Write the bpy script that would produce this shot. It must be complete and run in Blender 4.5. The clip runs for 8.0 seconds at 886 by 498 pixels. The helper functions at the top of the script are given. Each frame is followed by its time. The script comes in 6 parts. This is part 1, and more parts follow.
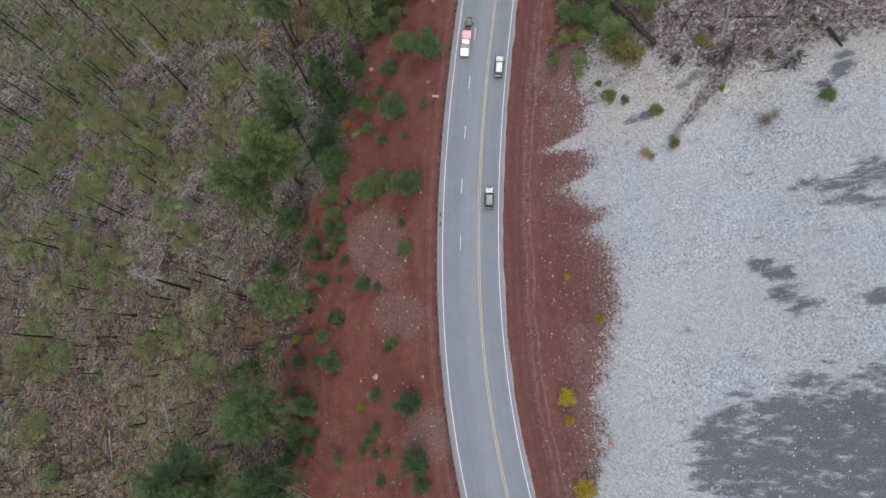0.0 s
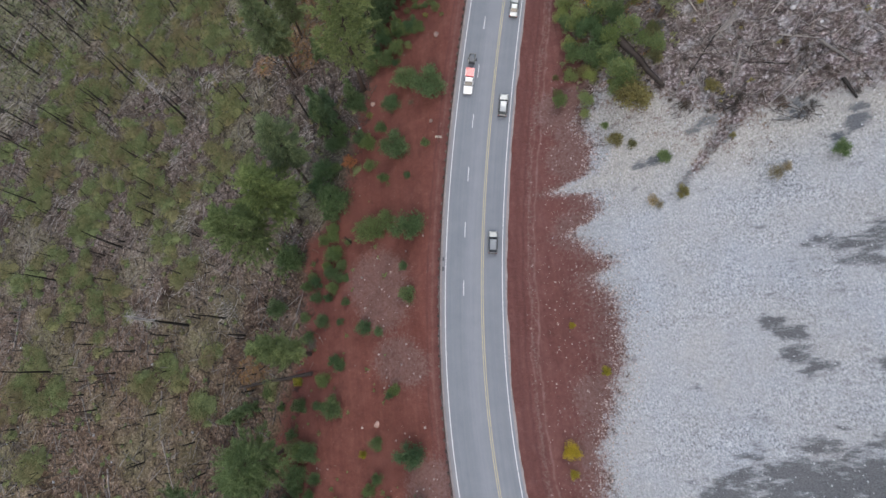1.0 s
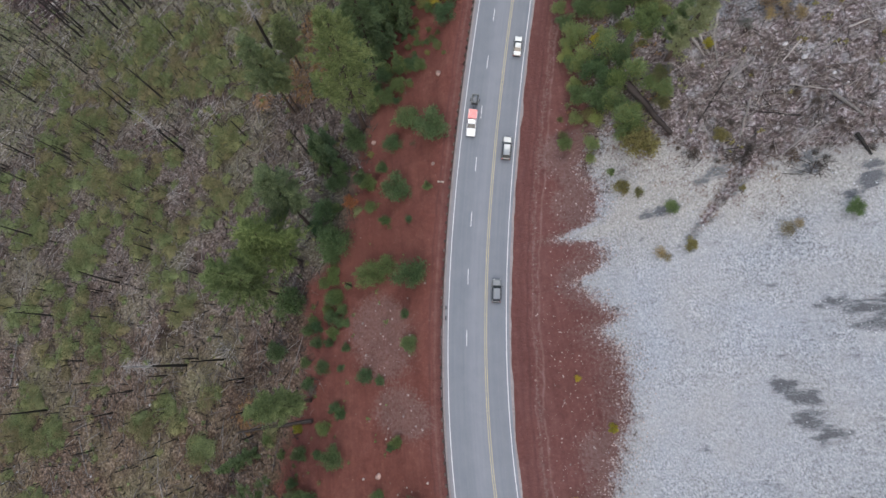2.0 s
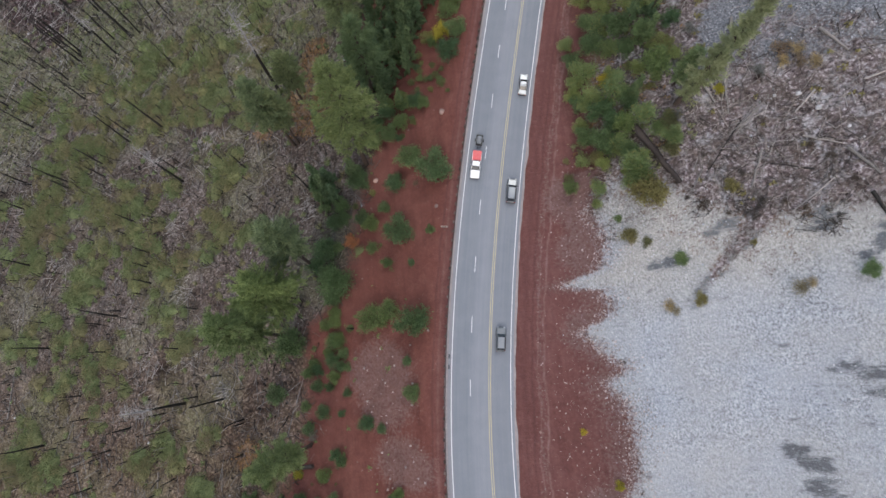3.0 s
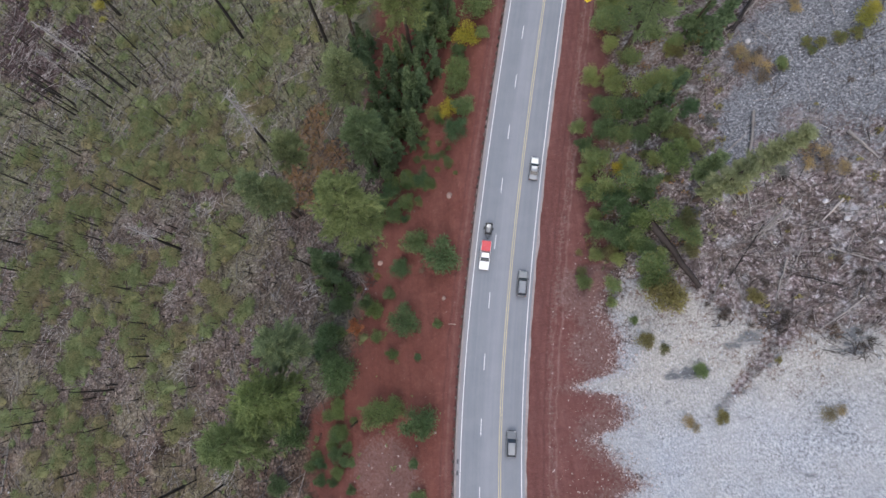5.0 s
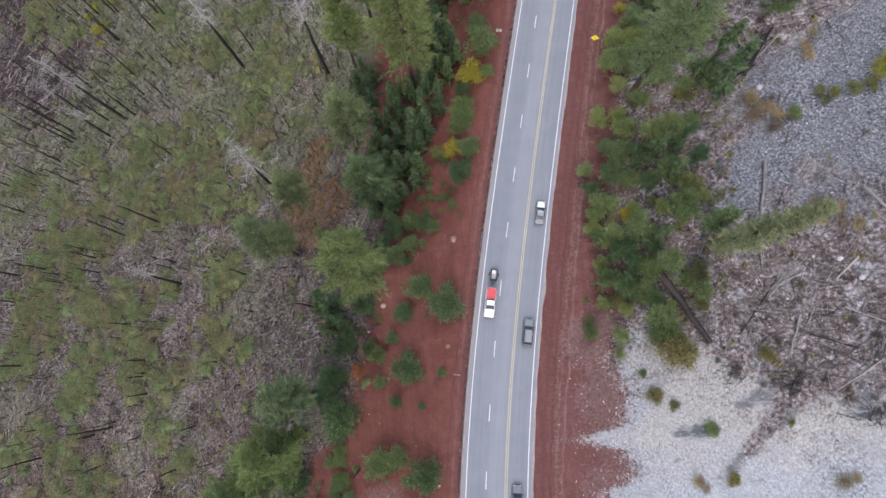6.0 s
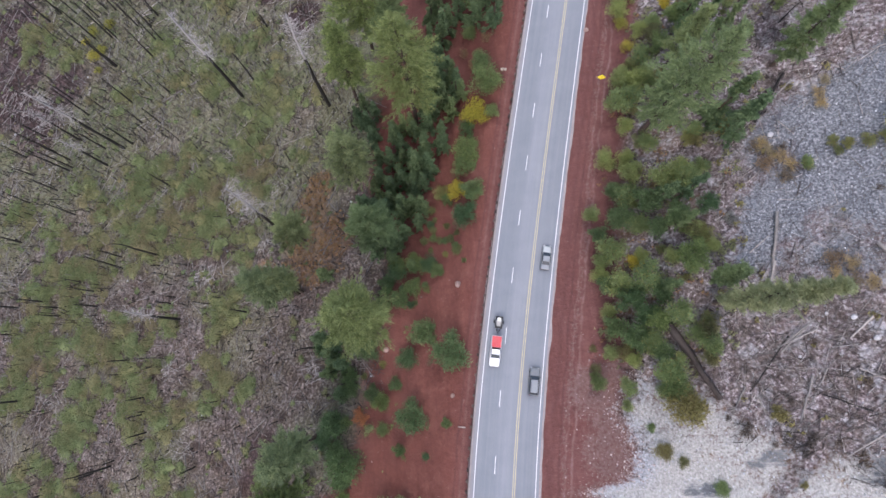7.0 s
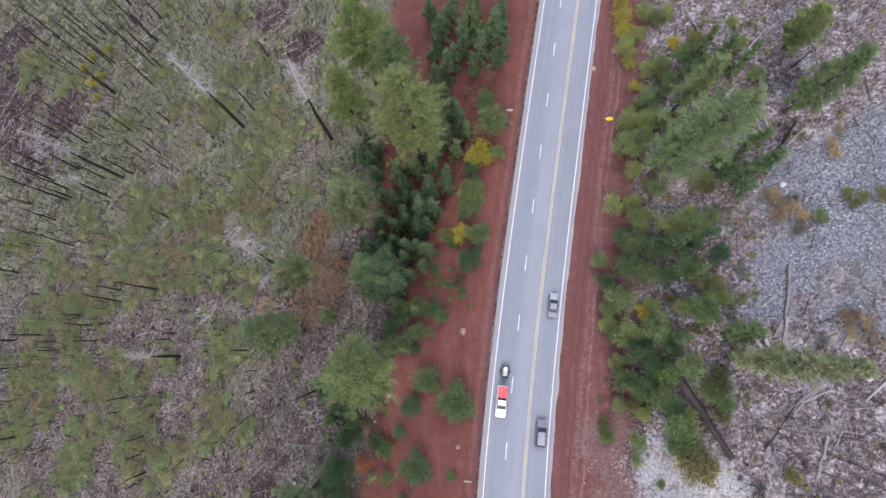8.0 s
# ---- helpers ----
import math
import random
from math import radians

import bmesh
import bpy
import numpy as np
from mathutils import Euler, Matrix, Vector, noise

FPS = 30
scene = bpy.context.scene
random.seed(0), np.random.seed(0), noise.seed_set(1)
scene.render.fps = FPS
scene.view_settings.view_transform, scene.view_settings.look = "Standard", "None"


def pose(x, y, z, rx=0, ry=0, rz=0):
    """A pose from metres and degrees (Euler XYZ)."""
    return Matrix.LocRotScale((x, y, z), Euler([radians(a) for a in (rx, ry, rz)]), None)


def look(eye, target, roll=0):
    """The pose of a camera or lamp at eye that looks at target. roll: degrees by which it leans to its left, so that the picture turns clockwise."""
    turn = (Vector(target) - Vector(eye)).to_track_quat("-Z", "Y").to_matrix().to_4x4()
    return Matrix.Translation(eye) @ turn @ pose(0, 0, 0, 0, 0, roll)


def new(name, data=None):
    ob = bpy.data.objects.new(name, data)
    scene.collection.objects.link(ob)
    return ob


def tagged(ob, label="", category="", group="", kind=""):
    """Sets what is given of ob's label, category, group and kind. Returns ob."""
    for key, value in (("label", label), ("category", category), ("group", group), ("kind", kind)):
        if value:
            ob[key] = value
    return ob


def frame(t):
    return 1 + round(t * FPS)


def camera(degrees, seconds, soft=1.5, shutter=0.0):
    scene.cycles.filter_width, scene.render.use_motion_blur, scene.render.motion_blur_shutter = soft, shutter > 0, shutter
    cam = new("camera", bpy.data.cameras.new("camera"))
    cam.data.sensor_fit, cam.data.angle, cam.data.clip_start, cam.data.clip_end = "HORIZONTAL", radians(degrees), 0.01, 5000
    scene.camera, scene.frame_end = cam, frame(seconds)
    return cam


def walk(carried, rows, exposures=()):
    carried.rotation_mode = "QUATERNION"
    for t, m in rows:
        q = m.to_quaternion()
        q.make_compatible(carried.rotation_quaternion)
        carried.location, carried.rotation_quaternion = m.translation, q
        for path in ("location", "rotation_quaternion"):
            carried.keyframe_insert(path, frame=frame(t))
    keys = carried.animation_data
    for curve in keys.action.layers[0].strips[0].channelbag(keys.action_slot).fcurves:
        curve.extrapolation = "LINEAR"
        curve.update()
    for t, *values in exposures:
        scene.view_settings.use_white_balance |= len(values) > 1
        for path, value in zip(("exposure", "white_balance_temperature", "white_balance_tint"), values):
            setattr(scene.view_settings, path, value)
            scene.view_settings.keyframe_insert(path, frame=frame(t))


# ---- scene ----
cam = camera(82.2, 8.0, soft=1.6)
PATH = [
    (0, (-5.967, -0.14, 103.18), (-5.956, 0.296, 101.228), -4.6),
    (0.5, (-5.6, 4.918, 103.194), (-5.593, 5.347, 101.241), -5.0),
    (1, (-5.241, 10.002, 103.205), (-5.236, 10.428, 101.251), -5.3),
    (1.5, (-4.904, 15.112, 103.218), (-4.901, 15.535, 101.263), -5.6),
    (1.7, (-4.782, 17.162, 103.222), (-4.779, 17.586, 101.268), -5.6),
    (3, (-4.087, 30.529, 103.323), (-4.089, 30.94, 101.366), -6.1),
    (3.5, (-3.884, 35.675, 103.343), (-3.888, 36.082, 101.385), -6.2),
    (4, (-3.751, 40.819, 103.35), (-3.755, 41.223, 101.392), -6.3),
    (4.5, (-3.671, 45.948, 103.346), (-3.675, 46.349, 101.386), -6.3),
    (6, (-3.621, 61.205, 103.351), (-3.624, 61.593, 101.389), -6.1),
    (6.5, (-3.642, 66.24, 103.355), (-3.644, 66.625, 101.392), -5.9),
    (7, (-3.691, 71.245, 103.354), (-3.691, 71.625, 101.39), -5.7),
    (7.5, (-3.758, 76.236, 103.346), (-3.759, 76.614, 101.382), -5.7),
    (8, (-3.832, 81.223, 103.339), (-3.831, 81.597, 101.375), -5.5),
]
EXPOSURES = [(0, 0.60, 6480, 7.5), (3.5, 0.63, 6400, 8.5), (4.5, 0.70, 6360, 9.5), (6.0, 0.95, 6290, 12.5), (7.0, 1.09, 6190, 14.5), (8, 1.21, 6140, 15.5)]
walk(cam, [(t, look(eye, target, roll)) for t, eye, target, roll in PATH], EXPOSURES)

# ---- light ----
world = bpy.data.worlds.new("overcast_sky")
scene.world = world
world.use_nodes = True
wn, wl = world.node_tree.nodes, world.node_tree.links
sky = wn.new("ShaderNodeTexSky")
sky.sky_type, sky.sun_disc = "NISHITA", False
sky.sun_elevation, sky.sun_rotation = radians(52), radians(200)
sky.air_density, sky.dust_density, sky.ozone_density = 1.0, 4.0, 0.6
wl.new(sky.outputs["Color"], wn["Background"].inputs["Color"])
wn["Background"].inputs["Strength"].default_value = 0.15
sun = new("sun", bpy.data.lights.new("sun", "SUN"))
sun.data.energy, sun.data.angle, sun.data.color = 1.2, radians(25), (1.0, 0.97, 0.93)
sun.rotation_euler = (radians(38), 0, radians(160))


# ---- materials ----
def shader(name):
    m = bpy.data.materials.new(name)
    m.use_nodes = True
    return m, m.node_tree.nodes, m.node_tree.links, m.node_tree.nodes["Principled BSDF"]


def ramp(nodes, links, source, stops):
    r = nodes.new("ShaderNodeValToRGB")
    while len(r.color_ramp.elements) < len(stops):
        r.color_ramp.elements.new(0.5)
    for e, (at, c) in zip(r.color_ramp.elements, stops):
        e.position, e.color = at, (*c, 1) if len(c) == 3 else (c[0],) * 3 + (1,)
    links.new(source, r.inputs["Fac"])
    return r.outputs["Color"]


def noise_of(nodes, links, coords, scale, detail=4.0, rough=0.6, distort=0.0):
    n = nodes.new("ShaderNodeTexNoise")
    n.inputs["Scale"].default_value, n.inputs["Detail"].default_value = scale, detail
    n.inputs["Roughness"].default_value, n.inputs["Distortion"].default_value = rough, distort
    links.new(coords, n.inputs["Vector"])
    return n.outputs["Fac"]


def mixed(nodes, links, fac, a, b, blend="MIX"):
    m = nodes.new("ShaderNodeMix")
    m.data_type, m.blend_type = "RGBA", blend
    for socket, value in ((m.inputs[0], fac), (m.inputs[6], a), (m.inputs[7], b)):
        if isinstance(value, (int, float)):
            socket.default_value = value
        elif isinstance(value, tuple):
            socket.default_value = (*value, 1)
        else:
            links.new(value, socket)
    return m.outputs[2]


def maths(nodes, links, op, a, b=0.0, clamp=False):
    m = nodes.new("ShaderNodeMath")
    m.operation, m.use_clamp = op, clamp
    for socket, value in zip(m.inputs, (a, b)):
        if isinstance(value, (int, float)):
            socket.default_value = value
        else:
            links.new(value, socket)
    return m.outputs[0]


def bump_of(nodes, links, height, strength, distance, bsdf):
    b = nodes.new("ShaderNodeBump")
    b.inputs["Strength"].default_value, b.inputs["Distance"].default_value = strength, distance
    links.new(height, b.inputs["Height"])
    links.new(b.outputs["Normal"], bsdf.inputs["Normal"])


def edge(nodes, links, weight, wobble, amount, sharp):
    """A zone weight made ragged by noise: clamp((w + (n - 0.5) * amount - 0.5) * sharp + 0.5)."""
    w = maths(nodes, links, "MULTIPLY", maths(nodes, links, "SUBTRACT", wobble, 0.5), amount)
    w = maths(nodes, links, "SUBTRACT", maths(nodes, links, "ADD", weight, w), 0.5)
    return maths(nodes, links, "ADD", maths(nodes, links, "MULTIPLY", w, sharp), 0.5, clamp=True)


def ground_material():
    m, n, l, bsdf = shader("ground_soil")
    geo = n.new("ShaderNodeNewGeometry").outputs["Position"]
    zone, cover = n.new("ShaderNodeVertexColor"), n.new("ShaderNodeVertexColor")
    zone.layer_name, cover.layer_name = "zone", "cover"
    z = n.new("ShaderNodeSeparateColor")
    c = n.new("ShaderNodeSeparateColor")
    l.new(zone.outputs["Color"], z.inputs[0])
    l.new(cover.outputs["Color"], c.inputs[0])
    road_d = n.new("ShaderNodeAttribute")
    road_d.attribute_name = "across"
    d = road_d.outputs["Fac"]
    big = noise_of(n, l, geo, 0.09, 5, 0.6)
    mid = noise_of(n, l, geo, 0.45, 6, 0.65)
    fine = noise_of(n, l, geo, 1.7, 6, 0.72)
    grit = noise_of(n, l, geo, 4.5, 3, 0.7)
    # forest floor: grey duff, shade gaps painted near black, brown litter, pale dead wood crumbs
    duff = ramp(n, l, fine, [(0.41, (0.010, 0.008, 0.008)), (0.47, (0.055, 0.046, 0.043)), (0.54, (0.125, 0.108, 0.102)), (0.62, (0.34, 0.315, 0.308))])
    litter = ramp(n, l, mid, [(0.3, (0.085, 0.052, 0.043)), (0.46, (0.100, 0.080, 0.058)), (0.56, (0.110, 0.088, 0.078)), (0.68, (0.165, 0.143, 0.138))])
    floor_c = mixed(n, l, 0.42, duff, litter)
    drifts = noise_of(n, l, geo, 0.2, 5, 0.65, 0.7)
    floor_c = mixed(n, l, 1.0, floor_c, ramp(n, l, drifts, [(0.36, (0.52, 0.46, 0.45)), (0.46, (0.95, 0.89, 0.87)), (0.55, (1.1, 1.09, 1.12)), (0.66, (1.5, 1.47, 1.52))]), "MULTIPLY")
    floor_c = mixed(n, l, maths(n, l, "MULTIPLY", zone.outputs["Alpha"], 0.8), floor_c, mixed(n, l, 1.0, floor_c, (0.98, 0.84, 0.66), "MULTIPLY"))
    burnt = edge(n, l, cover.outputs["Alpha"], mid, 1.6, 2.0)
    floor_c = mixed(n, l, maths(n, l, "MULTIPLY", burnt, 0.95), floor_c, mixed(n, l, 1.0, floor_c, (0.46, 0.37, 0.41), "MULTIPLY"))
    moss = edge(n, l, c.outputs[0], fine, 1.0, 2.0)
    floor_c = mixed(n, l, maths(n, l, "MULTIPLY", moss, 0.6), floor_c, ramp(n, l, grit, [(0.35, (0.070, 0.077, 0.038)), (0.65, (0.225, 0.245, 0.135))]))
    rust = edge(n, l, c.outputs[1], fine, 1.4, 2.5)
    floor_c = mixed(n, l, maths(n, l, "MULTIPLY", rust, 0.7), floor_c, ramp(n, l, grit, [(0.35, (0.10, 0.058, 0.036)), (0.65, (0.27, 0.17, 0.095))]))
    # red cinder soil
    red = ramp(n, l, mid, [(0.28, (0.084, 0.037, 0.033)), (0.5, (0.118, 0.050, 0.045)), (0.72, (0.160, 0.077, 0.072))])
    red = mixed(n, l, 0.35, red, ramp(n, l, fine, [(0.3, (0.065, 0.028, 0.026)), (0.7, (0.171, 0.073, 0.066))]))
    drawn = n.new("ShaderNodeMapping")
    drawn.inputs["Scale"].default_value = (1.1, 0.05, 0.2)
    drawn.inputs["Rotation"].default_value = (0, 0, radians(8))
    l.new(geo, drawn.inputs["Vector"])
    red = mixed(n, l, 0.16, red, ramp(n, l, noise_of(n, l, drawn.outputs["Vector"], 1.0, 4, 0.6), [(0.35, (0.065, 0.029, 0.027)), (0.65, (0.179, 0.089, 0.081))]))
    below = n.new("ShaderNodeMapRange")
    below.inputs["From Min"].default_value, below.inputs["From Max"].default_value = -9.0, -12.0
    l.new(d, below.inputs["Value"])
    red = mixed(n, l, below.outputs["Result"], red, mixed(n, l, 1.0, red, (1.03, 0.90, 0.80), "MULTIPLY"))
    red = mixed(n, l, ramp(n, l, big, [(0.42, (0.0,)), (0.62, (0.5,))]), red, mixed(n, l, 1.0, red, (1.12, 1.22, 1.25), "MULTIPLY"))

    def rut(at, wide, wander):
        """Closeness to a wheel track that runs along the road at a distance from its centre line."""
        x = maths(n, l, "ADD", maths(n, l, "SUBTRACT", d, at), maths(n, l, "MULTIPLY", maths(n, l, "SUBTRACT", big, 0.5), wander))
        x = maths(n, l, "SUBTRACT", 1.0, maths(n, l, "DIVIDE", maths(n, l, "ABSOLUTE", x), wide), clamp=True)
        return maths(n, l, "MULTIPLY", x, maths(n, l, "MULTIPLY", maths(n, l, "SUBTRACT", mid, 0.3), 3.0, clamp=True))
    for at, wide, wander, tint in ((8.4, 0.42, 2.0, (0.058, 0.026, 0.026)), (9.6, 0.3, 3.0, (0.20, 0.125, 0.118)), (10.9, 0.36, 3.0, (0.23, 0.16, 0.15)),
                                   (7.0, 0.8, 2.0, (0.080, 0.036, 0.034)), (-11.3, 0.35, 1.2, (0.062, 0.03, 0.028)), (-10.2, 0.4, 0.6, (0.17, 0.10, 0.09))):
        red = mixed(n, l, maths(n, l, "MULTIPLY", rut(at, wide, wander), 0.6), red, tint)
    pebbly = edge(n, l, c.outputs[2], fine, 2.6, 2.0)
    red = mixed(n, l, maths(n, l, "MULTIPLY", pebbly, 0.5), red, ramp(n, l, fine, [(0.35, (0.102, 0.058, 0.051)), (0.66, (0.204, 0.163, 0.156))]))
    # pale stony field
    combed = n.new("ShaderNodeMapping")
    combed.inputs["Scale"].default_value = (3.6, 2.3, 1.0)
    l.new(geo, combed.inputs["Vector"])
    comb = noise_of(n, l, combed.outputs["Vector"], 1.0, 6, 0.72)
    pale = ramp(n, l, comb, [(0.36, (0.085, 0.095, 0.112)), (0.44, (0.235, 0.254, 0.285)), (0.52, (0.326, 0.353, 0.396)), (0.61, (0.495, 0.522, 0.568))])
    calm = ramp(n, l, noise_of(n, l, geo, 0.11, 4, 0.6, 0.6), [(0.42, (0.0,)), (0.62, (0.5,))])
    pale = mixed(n, l, calm, pale, (0.326, 0.353, 0.395))
    pale = mixed(n, l, ramp(n, l, big, [(0.35, (0.0,)), (0.7, (0.45,))]), pale, (0.360, 0.354, 0.340))
    pale = mixed(n, l, maths(n, l, "MULTIPLY", c.outputs[1], 0.85), pale, ramp(n, l, comb, [(0.34, (0.12, 0.11, 0.10)), (0.42, (0.28, 0.268, 0.25)), (0.52, (0.345, 0.333, 0.312)), (0.66, (0.47, 0.455, 0.43))]))
    rubble = ramp(n, l, noise_of(n, l, geo, 2.6, 5, 0.75), [(0.35, (0.04, 0.041, 0.047)), (0.44, (0.098, 0.102, 0.115)), (0.54, (0.175, 0.182, 0.20)), (0.65, (0.36, 0.37, 0.39))])
    dark = ramp(n, l, grit, [(0.3, (0.075, 0.080, 0.088)), (0.7, (0.153, 0.163, 0.180))])
    # brown slash and debris
    slash = ramp(n, l, fine, [(0.36, (0.030, 0.023, 0.024)), (0.44, (0.104, 0.080, 0.080)), (0.53, (0.178, 0.146, 0.148)), (0.62, (0.40, 0.37, 0.38))])
    slash = mixed(n, l, ramp(n, l, mid, [(0.42, (0.0,)), (0.58, (0.75,))]), slash, ramp(n, l, fine, [(0.3, (0.04, 0.033, 0.03)), (0.5, (0.105, 0.085, 0.075)), (0.72, (0.19, 0.165, 0.15))]))
    slash = mixed(n, l, ramp(n, l, noise_of(n, l, geo, 0.3, 5, 0.7), [(0.50, (0.0,)), (0.66, (0.75,))]), slash, ramp(n, l, fine, [(0.36, (0.12, 0.115, 0.12)), (0.5, (0.29, 0.29, 0.30)), (0.65, (0.40, 0.405, 0.42))]))
    clump = ramp(n, l, noise_of(n, l, geo, 0.55, 5, 0.7, 0.8), [(0.34, (0.46, 0.42, 0.41)), (0.43, (0.94, 0.93, 0.92)), (0.6, (1.24, 1.26, 1.30))])
    slash = mixed(n, l, 1.0, slash, clump, "MULTIPLY")
    ragged = maths(n, l, "ADD", maths(n, l, "MULTIPLY", fine, 0.55), maths(n, l, "MULTIPLY", mid, 0.45))
    colour = mixed(n, l, edge(n, l, z.outputs[0], ragged, 1.7, 3.0), floor_c, red)
    colour = mixed(n, l, edge(n, l, z.outputs[2], ragged, 1.8, 2.5), colour, slash)
    g2 = maths(n, l, "MULTIPLY", edge(n, l, z.outputs[1], maths(n, l, "ADD", maths(n, l, "MULTIPLY", ragged, 0.72), maths(n, l, "MULTIPLY", grit, 0.28)), 3.1, 3.2), 1.0)
    colour = mixed(n, l, g2, colour, mixed(n, l, zone.outputs["Alpha"], pale, rubble))
    streak = n.new("ShaderNodeMapping")
    streak.inputs["Scale"].default_value = (0.16, 0.5, 0.3)
    streak.inputs["Rotation"].default_value = (0, 0, radians(-8))
    l.new(geo, streak.inputs["Vector"])
    patches = noise_of(n, l, streak.outputs["Vector"], 1.0, 8, 0.72, 0.15)
    grey = edge(n, l, cover.outputs["Alpha"], maths(n, l, "ADD", maths(n, l, "MULTIPLY", patches, 0.8), maths(n, l, "MULTIPLY", comb, 0.2)), 3.8, 2.8)
    colour = mixed(n, l, maths(n, l, "MULTIPLY", grey, g2), colour, dark)
    l.new(colour, bsdf.inputs["Base Color"])
    bsdf.inputs["Roughness"].default_value = 0.95
    bsdf.inputs["Specular IOR Level"].default_value = 0.15
    bump_of(n, l, maths(n, l, "ADD", fine, maths(n, l, "MULTIPLY", mid, 1.2)), 1.0, 0.4, bsdf)
    return m


def asphalt_material():
    """Aged asphalt: fine chippings, long tyre streaks and lane tone follow the surface's u, its place across the road."""
    m, n, l, bsdf = shader("aged_asphalt")
    uv = n.new("ShaderNodeUVMap")
    uv.uv_map = "across"
    s = n.new("ShaderNodeSeparateXYZ")
    l.new(uv.outputs["UV"], s.inputs[0])
    stretch = n.new("ShaderNodeMapping")
    stretch.inputs["Scale"].default_value = (1.5, 0.03, 1)
    l.new(uv.outputs["UV"], stretch.inputs["Vector"])
    geo = n.new("ShaderNodeNewGeometry").outputs["Position"]
    grain = noise_of(n, l, geo, 9, 4, 0.7)
    blot = noise_of(n, l, geo, 0.25, 5, 0.6)
    run = noise_of(n, l, stretch.outputs["Vector"], 1.0, 4, 0.6)
    lane = n.new("ShaderNodeMapRange")
    lane.inputs["From Min"].default_value, lane.inputs["From Max"].default_value = -9, 5
    l.new(s.outputs["X"], lane.inputs["Value"])
    tone = ramp(n, l, lane.outputs["Result"], [
        (0.0, (0.205, 0.200, 0.222)), (0.09, (0.188, 0.192, 0.220)), (0.14, (0.130, 0.154, 0.195)), (0.33, (0.126, 0.150, 0.191)), (0.40, (0.155, 0.178, 0.222)),
        (0.47, (0.180, 0.203, 0.246)), (0.56, (0.177, 0.199, 0.242)), (0.63, (0.162, 0.185, 0.227)), (0.68, (0.142, 0.165, 0.206)), (0.90, (0.130, 0.152, 0.192)), (1.0, (0.171, 0.189, 0.227))])
    c = mixed(n, l, 0.25, tone, ramp(n, l, run, [(0.3, (0.102, 0.109, 0.119)), (0.7, (0.231, 0.238, 0.245))]))
    c = mixed(n, l, 0.18, c, ramp(n, l, grain, [(0.3, (0.068, 0.071, 0.075)), (0.7, (0.272, 0.275, 0.279))]))
    c = mixed(n, l, 0.12, c, ramp(n, l, blot, [(0.35, (0.095, 0.102, 0.109)), (0.65, (0.245, 0.245, 0.245))]))
    l.new(c, bsdf.inputs["Base Color"])
    bsdf.inputs["Roughness"].default_value = 0.85
    bump_of(n, l, grain, 0.3, 0.01, bsdf)
    return m


def plain(name, colour, rough=0.8, metal=0.0, spread=0.25, scale=3.0, island=0.0, thing=0.0, spec=0.3):
    """A material of one base colour with two scales of noise, and steps of tone from piece to piece or thing to thing."""
    m, n, l, bsdf = shader(name)
    geo = n.new("ShaderNodeNewGeometry")
    a = noise_of(n, l, geo.outputs["Position"], scale, 5, 0.65)
    b = noise_of(n, l, geo.outputs["Position"], scale * 0.17, 3, 0.6)
    both = maths(n, l, "ADD", maths(n, l, "MULTIPLY", a, 0.6), maths(n, l, "MULTIPLY", b, 0.4))
    c = ramp(n, l, both, [(0.3, tuple(v * (1 - spread) for v in colour)), (0.7, tuple(min(1, v * (1 + spread)) for v in colour))])
    for amount, source in ((island, geo.outputs["Random Per Island"]), (thing, n.new("ShaderNodeObjectInfo").outputs["Random"])):
        if amount:
            c = mixed(n, l, 1.0, c, ramp(n, l, source, [(0, (1 - amount,) * 3), (1, (1 + amount,) * 3)]), "MULTIPLY")
    l.new(c, bsdf.inputs["Base Color"])
    bsdf.inputs["Roughness"].default_value, bsdf.inputs["Metallic"].default_value = rough, metal
    bsdf.inputs["Specular IOR Level"].default_value = spec
    bump_of(n, l, a, 0.25, 0.02, bsdf)
    return m


def foliage(name, low, high, other=None, share=0.0):
    """Leaves: tone varies leaf by leaf and plant by plant, a share of them in another colour; some light comes through."""
    m, n, l, bsdf = shader(name)
    geo = n.new("ShaderNodeNewGeometry")
    per_leaf = geo.outputs["Random Per Island"]
    plant = n.new("ShaderNodeObjectInfo").outputs["Random"]
    patch = noise_of(n, l, geo.outputs["Position"], 0.7, 3, 0.6)
    c = ramp(n, l, maths(n, l, "ADD", maths(n, l, "MULTIPLY", per_leaf, 0.55), maths(n, l, "MULTIPLY", patch, 0.45)), [(0.15, low), (0.85, high)])
    c = mixed(n, l, 1.0, c, ramp(n, l, plant, [(0, (0.78, 0.84, 0.90)), (0.35, (0.94, 0.97, 1.0)), (0.65, (1.08, 1.03, 0.98)), (1, (1.26, 1.18, 1.0))]), "MULTIPLY")
    if other:
        pick = maths(n, l, "LESS_THAN", maths(n, l, "FRACT", maths(n, l, "MULTIPLY", per_leaf, 17.3)), share)
        c = mixed(n, l, pick, c, other)
    l.new(c, bsdf.inputs["Base Color"])
    bsdf.inputs["Roughness"].default_value = 0.7
    bsdf.inputs["Specular IOR Level"].default_value = 0.2
    glow = n.new("ShaderNodeBsdfTranslucent")
    l.new(c, glow.inputs["Color"])
    both = n.new("ShaderNodeMixShader")
    both.inputs[0].default_value = 0.46
    l.new(bsdf.outputs[0], both.inputs[1])
    l.new(glow.outputs[0], both.inputs[2])
    l.new(both.outputs[0], n["Material Output"].inputs["Surface"])
    return m


